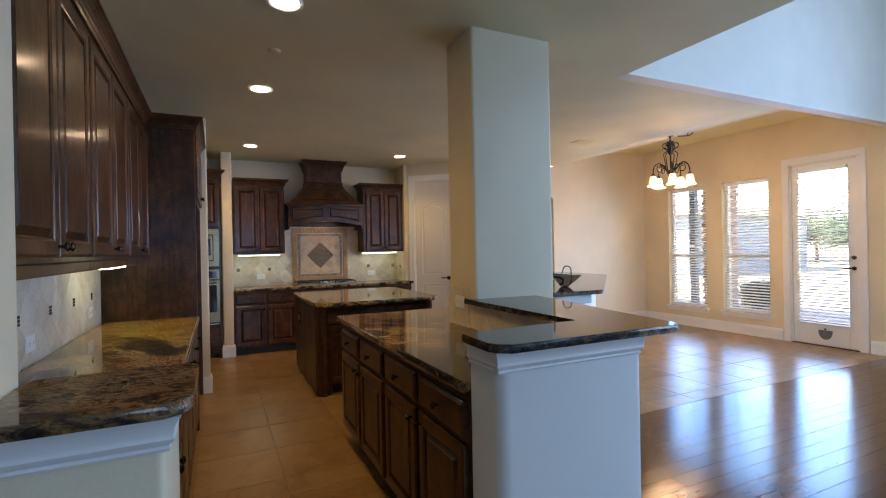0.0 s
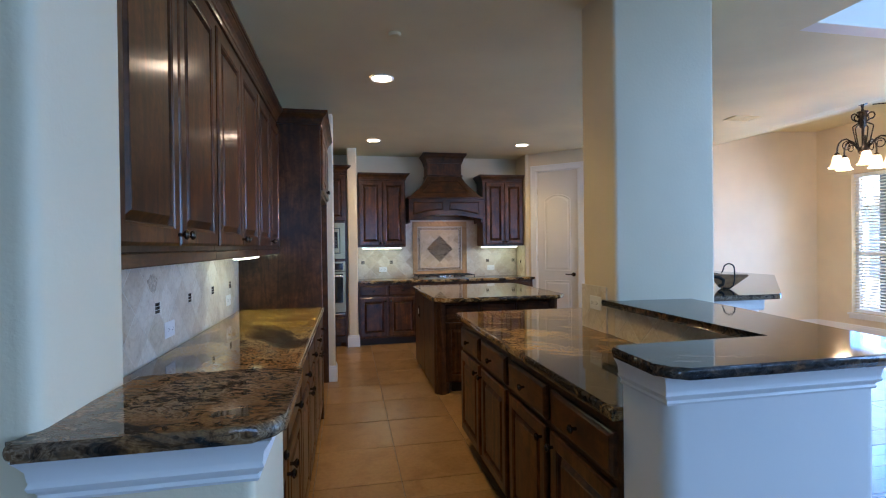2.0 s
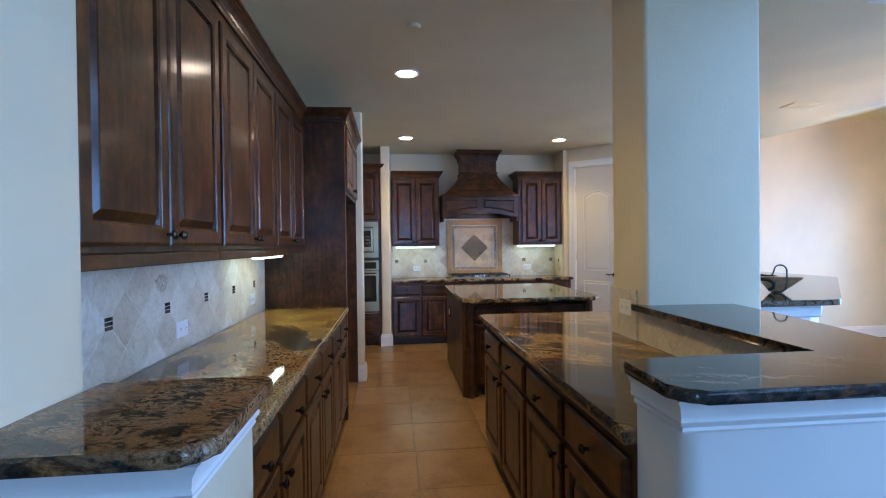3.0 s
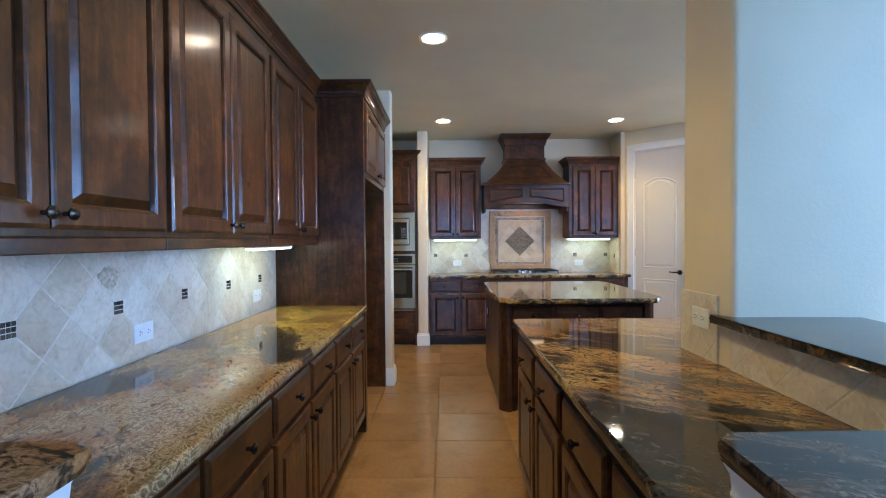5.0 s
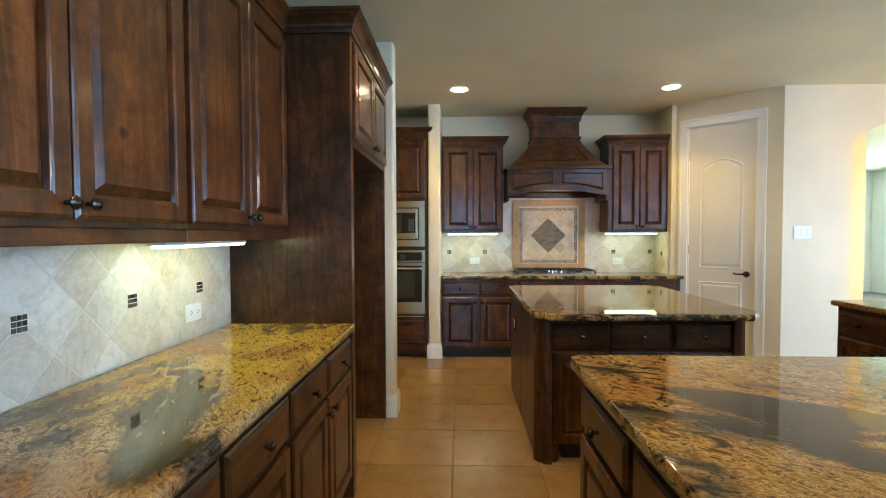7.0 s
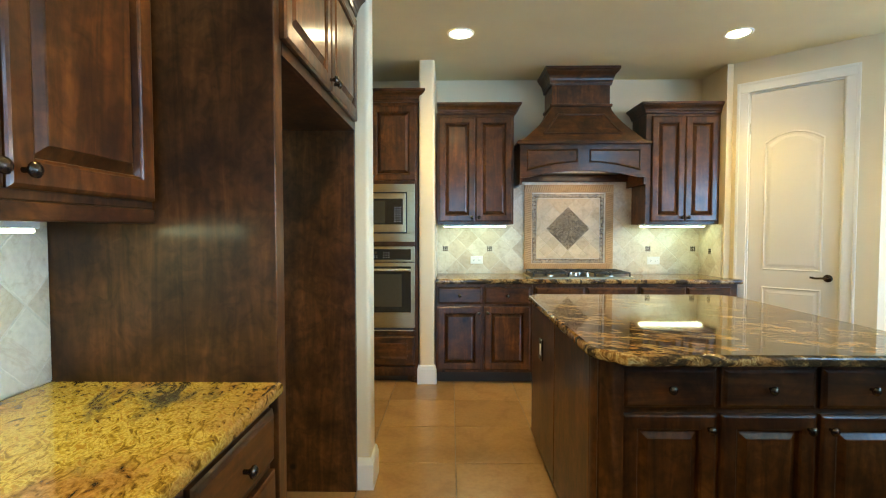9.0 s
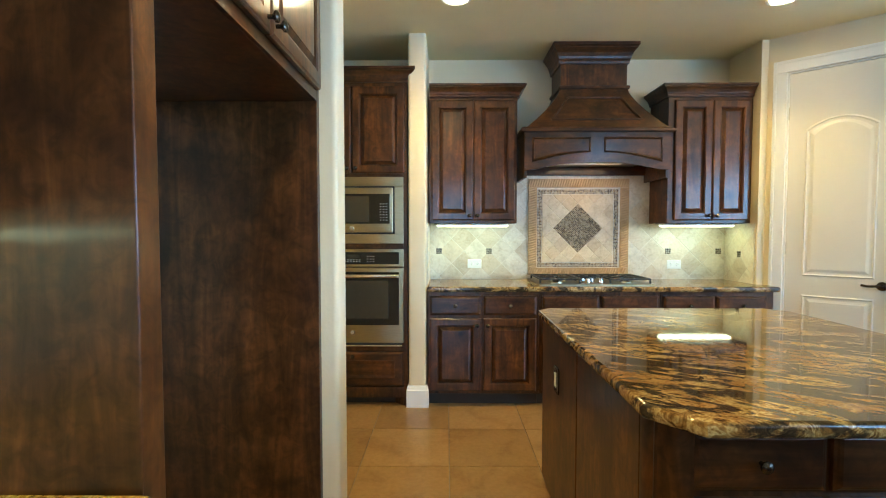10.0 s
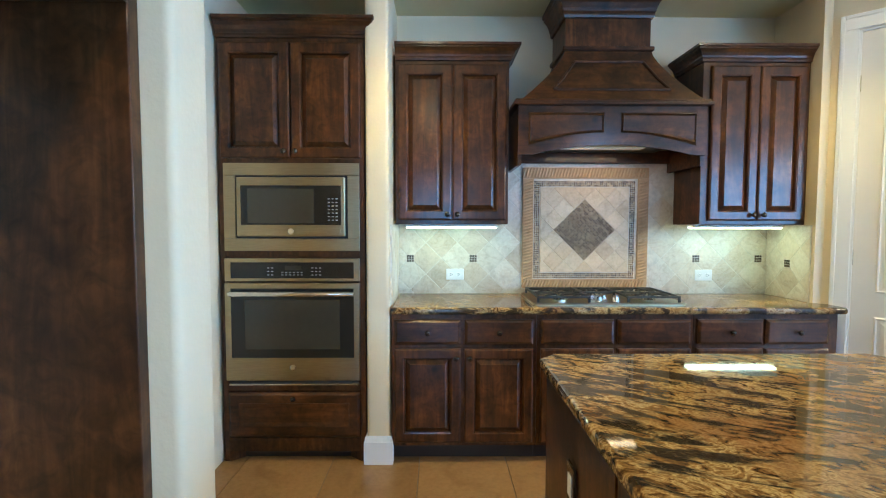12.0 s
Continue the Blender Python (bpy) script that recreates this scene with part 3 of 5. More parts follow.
structure("wall_hall", boxes((3.646, 5.73, 8.20, 8.32, 0, CZ), (6.75, 10.20, 8.20, 8.32, 0, CZ), (3.5, 3.645, 6.76, 8.32, 0, CZ)), WALL, "cream hall wall with an opening to a bright far room")
structure("wall_far_room", boxes((4.40, 4.52, 8.321, 13.42, 0, CZ), (4.521, 10.20, 13.30, 13.42, 0, CZ), (10.08, 10.20, 8.321, 9.60, 0, CZ), (10.08, 10.20, 12.2, 13.299, 0, CZ), (10.08, 10.20, 9.60, 12.2, 0, 0.6), (10.08, 10.20, 9.60, 12.2, 2.4, CZ)), HIGHWALL, "pale walls of the bright room beyond the hall")
WINDOW_SHEET = paint_like("window_closing_sheet", (0.78, 0.80, 0.82), 0.8, 0.1, 30)


def curtain(name, along, a0, a1, z0, z1, at):
    """Unseen sheet, soft vertical folds just outside the glass line, added against outdoor bounce."""
    bm = bmesh.new()
    n = 44
    rows2 = []
    for k in range(n + 1):
        u = a0 + (a1 - a0) * k / n
        d = at + 0.022 * math.sin(k * 1.7)
        rows2.append([bm.verts.new((u, d, z) if along == "x" else (d, u, z)) for z in (z0, z1)])
    for p, q in zip(rows2, rows2[1:]):
        bm.faces.new((p[0], q[0], q[1], p[1]))
    return structure(name, bm, WINDOW_SHEET, "unseen pale folded sheet that shuts outdoor light from a living room window", "curtain")


# added sheets, out of view, that keep ground bounce out of the openings
for a, b in LW:
    curtain("curtain_south", "x", a, b, 0.38, 2.72, -5.10)
curtain("curtain_south_high", "x", 4.75, 5.85, 3.2, 4.8, -5.10)
curtain("curtain_entry", "x", -0.05, 1.25, 0.4, 2.6, -5.10)
for a, b in ((-2.6, -1.5), (-1.2, -0.1), (0.2, 1.3)):
    curtain("curtain_east", "y", a, b, 0.4, 2.7, 7.60)
curtain("curtain_east_high", "y", -2.6, 1.3, 3.2, 4.8, 7.60)
# ceilings
structure("ceiling", boxes((-4.35, 3.12, -5.0, 7.8, CZ, CZ + 0.12), (3.121, 5.2, 2.951, 6.75, CZ, CZ + 0.12), (3.121, 3.75, 6.751, 7.8, CZ + 0.002, CZ + 0.12)), CEIL, "textured cream kitchen ceiling", "ceiling")


def nook_ceiling():
    """The ceiling slopes up from the kitchen, then runs nearly flat to the window wall."""
    bm = bmesh.new()
    prof = [(5.201, CZ), (5.35, CZ + 0.012), (6.50, CZ + 0.285), (6.72, CZ + 0.325), (7.499, CZ + 0.35), (7.499, CZ + 0.47), (5.201, CZ + 0.47)]
    a, b2 = ([bm.verts.new((x, y, z)) for x, z in prof] for y in (2.951, 6.599))
    bm.faces.new(a)
    bm.faces.new(b2[::-1])
    for k in range(len(prof)):
        q = (k + 1) % len(prof)
        bm.faces.new((a[k], a[q], b2[q], b2[k]))
    return bm


structure("ceiling_nook", nook_ceiling(), CEIL, "cream ceiling sloping up over the breakfast nook", "ceiling")
structure("ceiling_living", boxes((3.0, 7.65, -5.15, 2.95, 5.3, 5.4)), CEIL, "high living room ceiling", "ceiling")
structure("ceiling_hall", boxes((3.76, 7.65, 6.76, 8.199, CZ + 0.001, CZ + 0.1), (4.40, 10.20, 8.20, 13.42, CZ + 0.001, CZ + 0.1)), CEIL, "hall ceiling beyond the arch", "ceiling")
structure("floor_far_room", boxes((7.651, 10.2, 8.2, 9.6, -0.12, -0.004), (4.4, 10.2, 9.601, 13.42, -0.12, -0.004)), FLOORGROUT, "tan floor of the far room", "floor")
floor = structure("floor", boxes((-4.35, 7.65, -5.15, 9.6, -0.12, -0.008)), FLOORGROUT, "kitchen floor of tan tile and hardwood", "floor")

# ---- mouldings ----
def baseboard(name, pts, h=0.165, d=0.016, label="white painted baseboard"):
    """A skirting with a stepped top along a line; the room is to the right of its way."""
    bm = bmesh.new()
    n = len(pts)
    prof = [(0, 0), (d, 0), (d, h - 0.035), (d - 0.004, h - 0.030), (d - 0.006, h - 0.012), (0.004, h), (0, h)]
    rings = []
    for i, p in enumerate(pts):
        p = Vector(p)
        dirs = []
        if i > 0:
            dirs.append((p - Vector(pts[i - 1])).normalized())
        if i < n - 1:
            dirs.append((Vector(pts[i + 1]) - p).normalized())
        nr = [Vector((q.y, -q.x)) for q in dirs]
        off = nr[0] if len(nr) == 1 else (nr[0] + nr[1]) / (1 + nr[0].dot(nr[1]))
        rings.append([bm.verts.new((p.x + off.x * o, p.y + off.y * o, z)) for o, z in prof])
    for a, c in zip(rings, rings[1:]):
        for k in range(len(prof)):
            j = (k + 1) % len(prof)
            bm.faces.new((a[k], a[j], c[j], c[k]))
    bm.faces.new(rings[0])
    bm.faces.new(rings[-1][::-1])
    return structure(name, bm, TRIM, label, "trim")


baseboard("baseboard_fridge", [(-0.010, 5.424), (0.056, 5.424), (0.056, 5.581), (-0.64, 5.581)][::1])
baseboard("baseboard_pier", [(0.194, 7.17), (0.194, 7.117), (0.329, 7.117), (0.329, 7.17)])
baseboard("baseboard_arch_wall", [(4.277, 6.599), (3.65, 6.599)][::-1])
baseboard("baseboard_nook", [(5.352, 6.599), (7.499, 6.599), (7.499, 4.16)])
baseboard("baseboard_far_room", [(4.525, 13.299), (10.07, 13.299)])
baseboard("baseboard_hall", [(3.65, 8.199), (5.725, 8.199)])
baseboard("baseboard_door_side", [(7.499, 3.14), (7.499, 2.0)])

# ---- counters and raised bars ----
BT, BB = 1.10, 1.070  # top and underside of the raised bars


def raised_cap(bm, x0, x1, yf, yb, z, left=True, right=True):
    prof = [(0.0, 0.0), (0.006, 0.001), (0.009, 0.007), (0.006, 0.013), (0.009, 0.018), (0.015, 0.022), (0.018, 0.029), (0.015, 0.036), (0.016, 0.041), (0.018, 0.056), (0.026, 0.070), (0.032, 0.0792)]
    return crown(bm, x0, x1, yf, yb, z, 0.10, 1.0, left, right, prof)


lb = thing("bar_half_wall", pose(0, 0, 0), "white painted half wall end under the raised granite bar", "half wall", kind="structure")
part("wall_body", prism(bmesh.new(), rounded([(-0.345, 1.2235), (0.035, 1.2235), (0.035, 1.5825), (-0.2985, 1.5825), (-0.2985, 1.2285)], [0.0, 0.02, 0, 0, 0], 4), 0, 0.9895), WALL, lb, smooth=True)
part("cap_moulding", raised_cap(bmesh.new(), -0.29, 0.036, 1.2225, 1.580, 0.990, True, True), TRIM, lb, "stepped white moulding under the slab", smooth=True)
slab("raised_bar_slab", [(-0.330, 1.183), (0.088, 1.183), (0.088, 1.592), (-0.299, 1.592), (-0.299, 1.2215), (-0.330, 1.2215)], BB, BT, GRANITE5, "brown polished granite slab on the raised bar end", 0.0130, [0.016, 0.05, 0.03, 0, 0, 0])

hw = thing("peninsula_half_wall", pose(0, 0, 0), "white painted half wall of the peninsula bar", "half wall", kind="structure")
part("wall_body", prism(bmesh.new(), rounded([(0.988, 1.40), (1.640, 1.40), (1.70, 1.62), (1.70, 2.598), (1.571, 2.598), (1.571, 1.60), (0.988, 1.60)], [0.045, 0.03, 0, 0, 0, 0, 0], 5), 0, 0.9895), TRIM, hw, smooth=True)
part("cap_moulding", raised_cap(bmesh.new(), 0.987, 1.622, 1.399, 1.599, 0.990), TRIM, hw, "stepped white moulding under the slab", smooth=True)
part("bar_support", boxes((1.573, 1.70, 1.6, 2.597, 0.990, 1.0695)), TRIM, hw)
slab("peninsula_bar_slab", [(0.942, 1.335), (1.80, 1.335), (1.87, 1.80), (1.95, 2.20), (2.02, 2.597), (1.5595, 2.598), (1.5595, 2.68), (1.528, 2.68), (1.528, 1.612), (0.952, 1.612)], BB, BT, GRANITE4, "dark polished granite bar slab of the peninsula", 0.0130, [0.06, 0.05, 0.1, 0.1, 0, 0, 0, 0.012, 0, 0.02])
LC, RC = 0.915, 0.875
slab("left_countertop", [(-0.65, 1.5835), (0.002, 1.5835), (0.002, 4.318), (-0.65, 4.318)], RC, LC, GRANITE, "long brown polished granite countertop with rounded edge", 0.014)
slab("peninsula_countertop", [(0.952, 1.602), (1.568, 1.602), (1.568, 2.953), (2.48, 2.953), (3.06, 3.54), (3.06, 3.70), (0.952, 3.70)], RC, LC, GRANITE2, "brown and gold granite countertop of the peninsula", 0.014, [0, 0, 0, 0, 0, 0, 0.03])
slab("back_countertop", [(0.335, 7.10), (2.955, 7.10), (2.955, 7.225), (2.872, 7.27), (2.872, 7.676), (0.335, 7.676)], RC, LC, GRANITE3, "granite countertop along the back wall with cooktop", 0.014)
slab("island_countertop", [(0.962, 4.72), (1.06, 4.605), (2.19, 4.605), (2.285, 4.72), (2.285, 6.05), (2.20, 6.155), (1.03, 6.155), (0.968, 6.09)], RC, LC, GRANITE3, "gold and black veined granite island top with clipped corners", 0.014)
slab("sink_countertop", [(3.08, 3.71), (3.69, 3.95), (3.69, 5.24), (3.08, 5.24)], RC, LC, GRANITE2, "granite countertop of the far sink run", 0.014)
slab("far_bar_slab", [(2.172, 2.64), (2.64, 2.64), (3.98, 3.98), (3.98, 5.24), (3.70, 5.24), (3.70, 4.25), (2.172, 2.95)], BB, BT, GRANITE4, "dark granite raised bar slab beside the column", 0.0130, [0.02, 0.05, 0.05, 0.02, 0, 0, 0])
fw = thing("far_half_wall", pose(0, 0, 0), "white painted half wall under the far bar", "half wall", kind="structure")
part("wall_body", prism(bmesh.new(), [(2.185, 2.74), (2.56, 2.74), (3.86, 4.03), (3.86, 5.2), (3.71, 5.2), (3.71, 4.10), (2.50, 2.90), (2.185, 2.90)], 0, 1.0), TRIM, fw)
part("cap_moulding", prism(bmesh.new(), [(2.185, 2.70), (2.585, 2.70), (3.90, 4.01), (3.90, 5.22), (3.705, 5.22), (3.705, 4.12), (2.48, 2.92), (2.185, 2.92)], 1.0, 1.0695, 0.012), TRIM, fw, "stepped white moulding under the slab")

# ---- left cabinet run ----
LEFT = lambda x, y: pose(x, y, 0, 0, 0, 90)
for y0, y1 in ((1.605, 2.54), (2.541, 3.435), (3.436, 4.316)):
    h = (y1 - y0) / 2
    base_cabinet(LEFT(-0.035, y0), y1 - y0, [(0.012, h - 0.024), (h + 0.012, h - 0.024)], "dark stained alder base cabinet with two drawers and two doors", "left base cabinets")
for y0, y1, l in ((1.555, 2.488, False), (2.489, 3.414, False), (3.415, 4.317, False)):
    h = (y1 - y0) / 2
    wall_cabinet(LEFT(-0.35, y0), y1 - y0, 1.37, 2.395, [(0.016, h - 0.019), (h + 0.003, h - 0.019)], "tall dark stained alder wall cabinet with two raised panel doors", "left wall cabinets", 0.30, door_z=(1.41, 2.345))

fs = thing("refrigerator_surround", LEFT(-0.012, 4.319), "dark stained alder surround of an empty refrigerator recess", "cabinet")
part("side_panel", boxes((0, 0.062, 0, 0.64, 0, 2.39), bev=0.003), WOODBOX, fs)
part("side_panel", boxes((1.070, 1.104, 0, 0.64, 0, 2.39), bev=0.003), WOODBOX, fs)
part("body", boxes((0.063, 1.069, 0.012, 0.64, 1.83, 2.39), bev=0.002), WOODBOX, fs)
part("bottom_rail", boxes((0.063, 1.069, 0.0, 0.0115, 1.83, 1.865)), WOODH, fs)
part("top_rail", boxes((0.063, 1.069, 0.0, 0.0115, 2.37, 2.39)), WOODH, fs)
part("crown", crown(bmesh.new(), 0, 1.104, 0, 0.64, 2.3905, 0.105, 1.05, True, False), WOODH, fs)
for i, x in enumerate((0.042, 0.556)):
    panel_door(fs, x, 1.868, 0.508, 0.495, (0.48 if i == 0 else 0.028, 0.035), y=0.0)

# ---- back wall cabinets ----
bx = [(0.355, 0.381), (0.758, 0.396), (1.198, 0.421), (1.642, 0.421), (2.102, 0.381), (2.497, 0.369)]
for i, (x0, x1) in enumerate(((0.337, 1.175), (1.176, 2.082), (2.083, 2.925))):
    units = [(bx[2 * i][0] - x0, bx[2 * i][1]), (bx[2 * i + 1][0] - x0, bx[2 * i + 1][1])]
    base_cabinet(pose(x0, 7.13, 0), x1 - x0, units, "dark stained alder base cabinet under the back counter", "back base cabinets", 0.50 if i < 2 else 0.10, pulls=(i != 1))
tagged(part("cabinet_case", boxes((2.084, 2.87, 7.232, 7.66, 0.10, 0.873)), WOODBOX), "dark cabinet case behind the end drawers of the back counter", "cabinet")
wall_cabinet(pose(0.345, 7.345, 0), 0.69, 1.39, 2.375, [(0.016, 0.326), (0.348, 0.326)], "dark stained alder wall cabinet beside the range hood", "back wall cabinets", 0.33, False, True, 0.092, False, (1.415, 2.35))
wall_cabinet(pose(2.215, 7.345, 0), 0.658, 1.39, 2.375, [(0.048, 0.294), (0.346, 0.294)], "dark stained alder wall cabinet lit by window reflections", "back wall cabinets", 0.33, True, False, 0.092, False, (1.415, 2.35))


def hood():
    hx = 1.63
    h = thing("range_hood", pose(hx, 7.675, 0), "dark stained alder range hood with arched mantle", "range hood")
    fy = -0.44
    # mantle box with an arched lower edge
    bm = bmesh.new()
    hw2, z0, z1 = 0.555, 1.80, 2.085
    top, low = [], []
    N = 14
    for k in range(N + 1):
        u = -1 + 2 * k / N
        x = u * hw2
        a = 0.0 if abs(u) > 0.86 else 0.058 * math.cos(u / 0.86 * math.pi / 2) ** 0.8
        low.append((x, z0 + a))
        top.append((x, z1))
    fr = [bm.verts.new((x, fy, z)) for x, z in low], [bm.verts.new((x, fy, z)) for x, z in top]
    bk = [bm.verts.new((x, fy + 0.022, z)) for x, z in low], [bm.verts.new((x, fy + 0.022, z)) for x, z in top]
    for k in range(N):
        bm.faces.new((fr[0][k], fr[0][k + 1], fr[1][k + 1], fr[1][k]))
        bm.faces.new((bk[0][k + 1], bk[0][k], bk[1][k], bk[1][k + 1]))
        bm.faces.new((fr[0][k + 1], fr[0][k], bk[0][k], bk[0][k + 1]))
        bm.faces.new((fr[1][k], fr[1][k + 1], bk[1][k + 1], bk[1][k]))
    for k in (0, N):
        bm.faces.new((fr[0][k], fr[1][k], bk[1][k], bk[0][k]))
    part("mantle_front", bm, WOODH, h)
    for s in (-1, 1):
        a, b2 = sorted((s * hw2, s * (hw2 - 0.022)))
        part("mantle_side", boxes((a, b2, fy + 0.0225, -0.001, 1.74, z1), bev=0.002), WOODH, h)
    # two sunk panels whose lower edge follows the arch
    for s in (-1, 1):
        bm = bmesh.new()
        outer, inner = [], []
        for k in range(9):
            u = k / 8
            x = s * (0.05 + 0.445 * u)
            z = 1.855 + 0.075 * math.cos(u * math.pi / 2)
            outer.append((x, z))
        outer += [(s * 0.495, 2.045), (s * 0.05, 2.045)]
        cx, cz = sum(p[0] for p in outer) / len(outer), 1.98
        inner = [(cx + (x - cx) * 0.93, cz + (z - cz) * 0.74) for x, z in outer]
        rim = [(cx + (x - cx) * 0.965, cz + (z - cz) * 0.87) for x, z in outer]
        rings = [[bm.verts.new((x, y, z)) for x, z in r] for r, y in ((outer, fy - 0.0005), (rim, fy - 0.013), (inner, fy - 0.004))]
        for a, c in zip(rings, rings[1:]):
            for k in range(len(a)):
                j = (k + 1) % len(a)
                bm.faces.new((a[k], a[j], c[j], c[k]))
        bm.faces.new(rings[-1])
        part("arched_panel", bm, WOODH, h)
    part("mantle_moulding", boxes((-0.585, 0.585, fy - 0.032, -0.001, 2.0855, 2.108), (-0.575, 0.575, fy - 0.020, -0.001, 2.1085, 2.122), bev=0.006), WOODH, h)
    # swept body
    bm = bmesh.new()
    rings = []
    for k in range(11):
        q = k / 10
        s = (1 - q) ** 1.35
        hx2 = 0.262 + (0.535 - 0.262) * s
        yy = -0.335 + (fy - 0.004 + 0.335) * s
        z = 2.1225 + (2.435 - 2.1225) * q
        rings.append([bm.verts.new(p) for p in ((-hx2, -0.001, z), (-hx2, yy, z), (hx2, yy, z), (hx2, -0.001, z))])
    for a, c in zip(rings, rings[1:]):
        for k in range(4):
            j = (k + 1) % 4
            bm.faces.new((a[k], a[j], c[j], c[k]))
    bm.faces.new(rings[0])
    bm.faces.new(rings[-1][::-1])
    part("canopy", bm, WOODH, h)
    # applied bead frame on the canopy face
    bm = bmesh.new()

    def on_face(x, q):
        s = (1 - q) ** 1.35
        return (x, -0.335 + (fy - 0.004 + 0.335) * s - 0.004, 2.1225 + 0.3125 * q)

    loop = [on_face(-0.345, 0.2), on_face(-0.285, 0.42), on_face(-0.205, 0.78), on_face(0.205, 0.78), on_face(0.285, 0.42), on_face(0.345, 0.2), on_face(-0.345, 0.2)]
    for a, c in zip(loop, loop[1:]):
        tube(bm, [a, c], 0.008, 6)
    part("bead_frame", bm, WOODH, h)
    part("neck_moulding", boxes((-0.277, 0.277, -0.352, -0.001, 2.4355, 2.462), bev=0.007), WOODH, h)
    part("neck", boxes((-0.258, 0.258, -0.331, -0.001, 2.4625, 2.63), bev=0.002), WOOD, h)
    part("crown", crown(bmesh.new(), -0.258, 0.258, -0.331, -0.001, 2.6305, 0.147, 1.15), WOODH, h)
    part("back_valance", boxes((-0.532, 0.532, -0.045, -0.012, 1.80, 1.885), bev=0.004), WOODH, h)
    part("liner", boxes((-0.53, 0.53, fy + 0.025, -0.046, 1.935, 1.95), (-0.42, 0.42, fy + 0.05, -0.055, 1.868, 1.9345), bev=0.006), STEEL, h, "steel hood liner")
    part("hood_lamp", boxes((-0.25, 0.25, -0.30, -0.22, 1.862, 1.8675)), HOODLENS, h, "warm hood lamp lens")
    area("hood_light", look((hx, 7.675 - 0.26, 1.856), (hx, 7.675 - 0.20, 0)), 0.5, 0.08, 1.5, (1.0, 0.68, 0.36))
    return h


hood()

# ---- oven tower ----
tw = thing("oven_tower", pose(-0.642, 7.15, 0), "dark stained alder tall cabinet holding microwave and oven", "cabinet")
TWW = 0.828
for x in (0, TWW - 0.03):
    part("side_panel", boxes((x, x + 0.03, 0, 0.52, 0.0, 2.43), bev=0.002), WOODBOX, tw)
part("body", boxes((0.0305, TWW - 0.0305, 0.02, 0.52, 0.06, 2.43)), WOODBOX, tw)
for z0, z1 in ((1.205, 1.235), (1.735, 1.765), (0.42, 0.455), (2.39, 2.43), (0.06, 0.14)):
    part("rail", boxes((0.0305, TWW - 0.0305, 0, 0.0195, z0, z1)), WOODBOX, tw)
part("toe_kick", boxes((0.07, TWW - 0.07, 0.06, 0.5, 0, 0.0595)), TOE, tw)
for x in (0.031, TWW - 0.101):
    bm = bmesh.new()
    if x < 0.1:
        tri = [(x, 0.0), (x + 0.001, 0.0), (x + 0.07, 0.058), (x, 0.058)]
    else:
        tri = [(x + 0.07, 0.0), (x + 0.07, 0.058), (x, 0.058), (x + 0.069, 0.0)]
    prism(bm, tri, 0.0, 0.0595)
    part("toe_block", bm, WOODBOX, tw)
part("crown", crown(bmesh.new(), 0, TWW, 0, 0.52, 2.4305, 0.105, 1.0, False, True), WOODH, tw)
panel_door(tw, 0.018, 1.762, 0.392, 0.64, (0.364, 0.035))
panel_door(tw, 0.418, 1.762, 0.392, 0.64, (0.028, 0.035))
d = drawer_front(tw, 0.034, 0.15, 0.76, 0.265, pull=False)
part("raised_panel", loft_rect(bmesh.new(), 0.76, 0.265, [(0.062, -0.0205), (0.062, -0.0245), (0.068, -0.0250), (0.09, -0.022), (0.092, -0.022)]), WOODH, d)
knob(d, 0.38, 0.235)


def bars(parent, name, mat, y, cells, w, h):
    """Small marks on a panel, all alike."""
    bm = bmesh.new()
    for x, z in cells:
        box(bm, x - w / 2, x + w / 2, y - 0.0006, y, z - h / 2, z + h / 2)
    return tagged(part(name, bm, mat, parent), kind="stuff")


mw = thing("microwave", pose(-0.611, 7.148, 1.2365), "built-in stainless steel microwave with black glass door", "microwave")
part("trim_frame", boxes((0, 0.768, -0.014, -0.001, 0, 0.07), (0, 0.768, -0.014, -0.001, 0.428, 0.497), (0, 0.066, -0.014, -0.001, 0.0705, 0.4275), (0.702, 0.768, -0.014, -0.001, 0.0705, 0.4275), bev=0.002), STEEL, mw)
part("shadow_gap", boxes((0.067, 0.701, -0.004, -0.001, 0.071, 0.427)), DARKSLOT, mw)
dr = part("door", boxes((0.078, 0.690, -0.030, -0.0045, 0.082, 0.417), bev=0.006), STEEL, mw)
part("glass", boxes((0.104, 0.668, -0.0335, -0.0305, 0.148, 0.370), bev=0.0012), BLACKGLASS, dr)
part("window", boxes((0.142, 0.515, -0.0345, -0.0336, 0.158, 0.352)), GLASSWIN, dr)
bars(dr, "keypad_marks", GREY, -0.0337, [(0.60 + 0.022 * i, 0.175 + 0.02 * j) for i in range(3) for j in range(7)], 0.012, 0.006)
part("badge", lathe(bmesh.new(), [(0.017, 0), (0.017, 0.003), (0.013, 0.004)], 18, "y"), CHROME, dr, m=pose(0.384, -0.030, 0.112))
part("release_button", boxes((0.585, 0.663, -0.033, -0.0303, 0.098, 0.128), bev=0.002), STEEL, dr)

ov = thing("wall_oven", pose(-0.611, 7.148, 0.458), "built-in stainless steel wall oven with bar handle", "oven")
cp = part("control_panel", boxes((0, 0.768, -0.022, -0.001, 0.604, 0.736), bev=0.003), STEEL, ov)
part("glass", boxes((0.036, 0.735, -0.0245, -0.0223, 0.622, 0.714), bev=0.001), BLACKGLASS, cp)
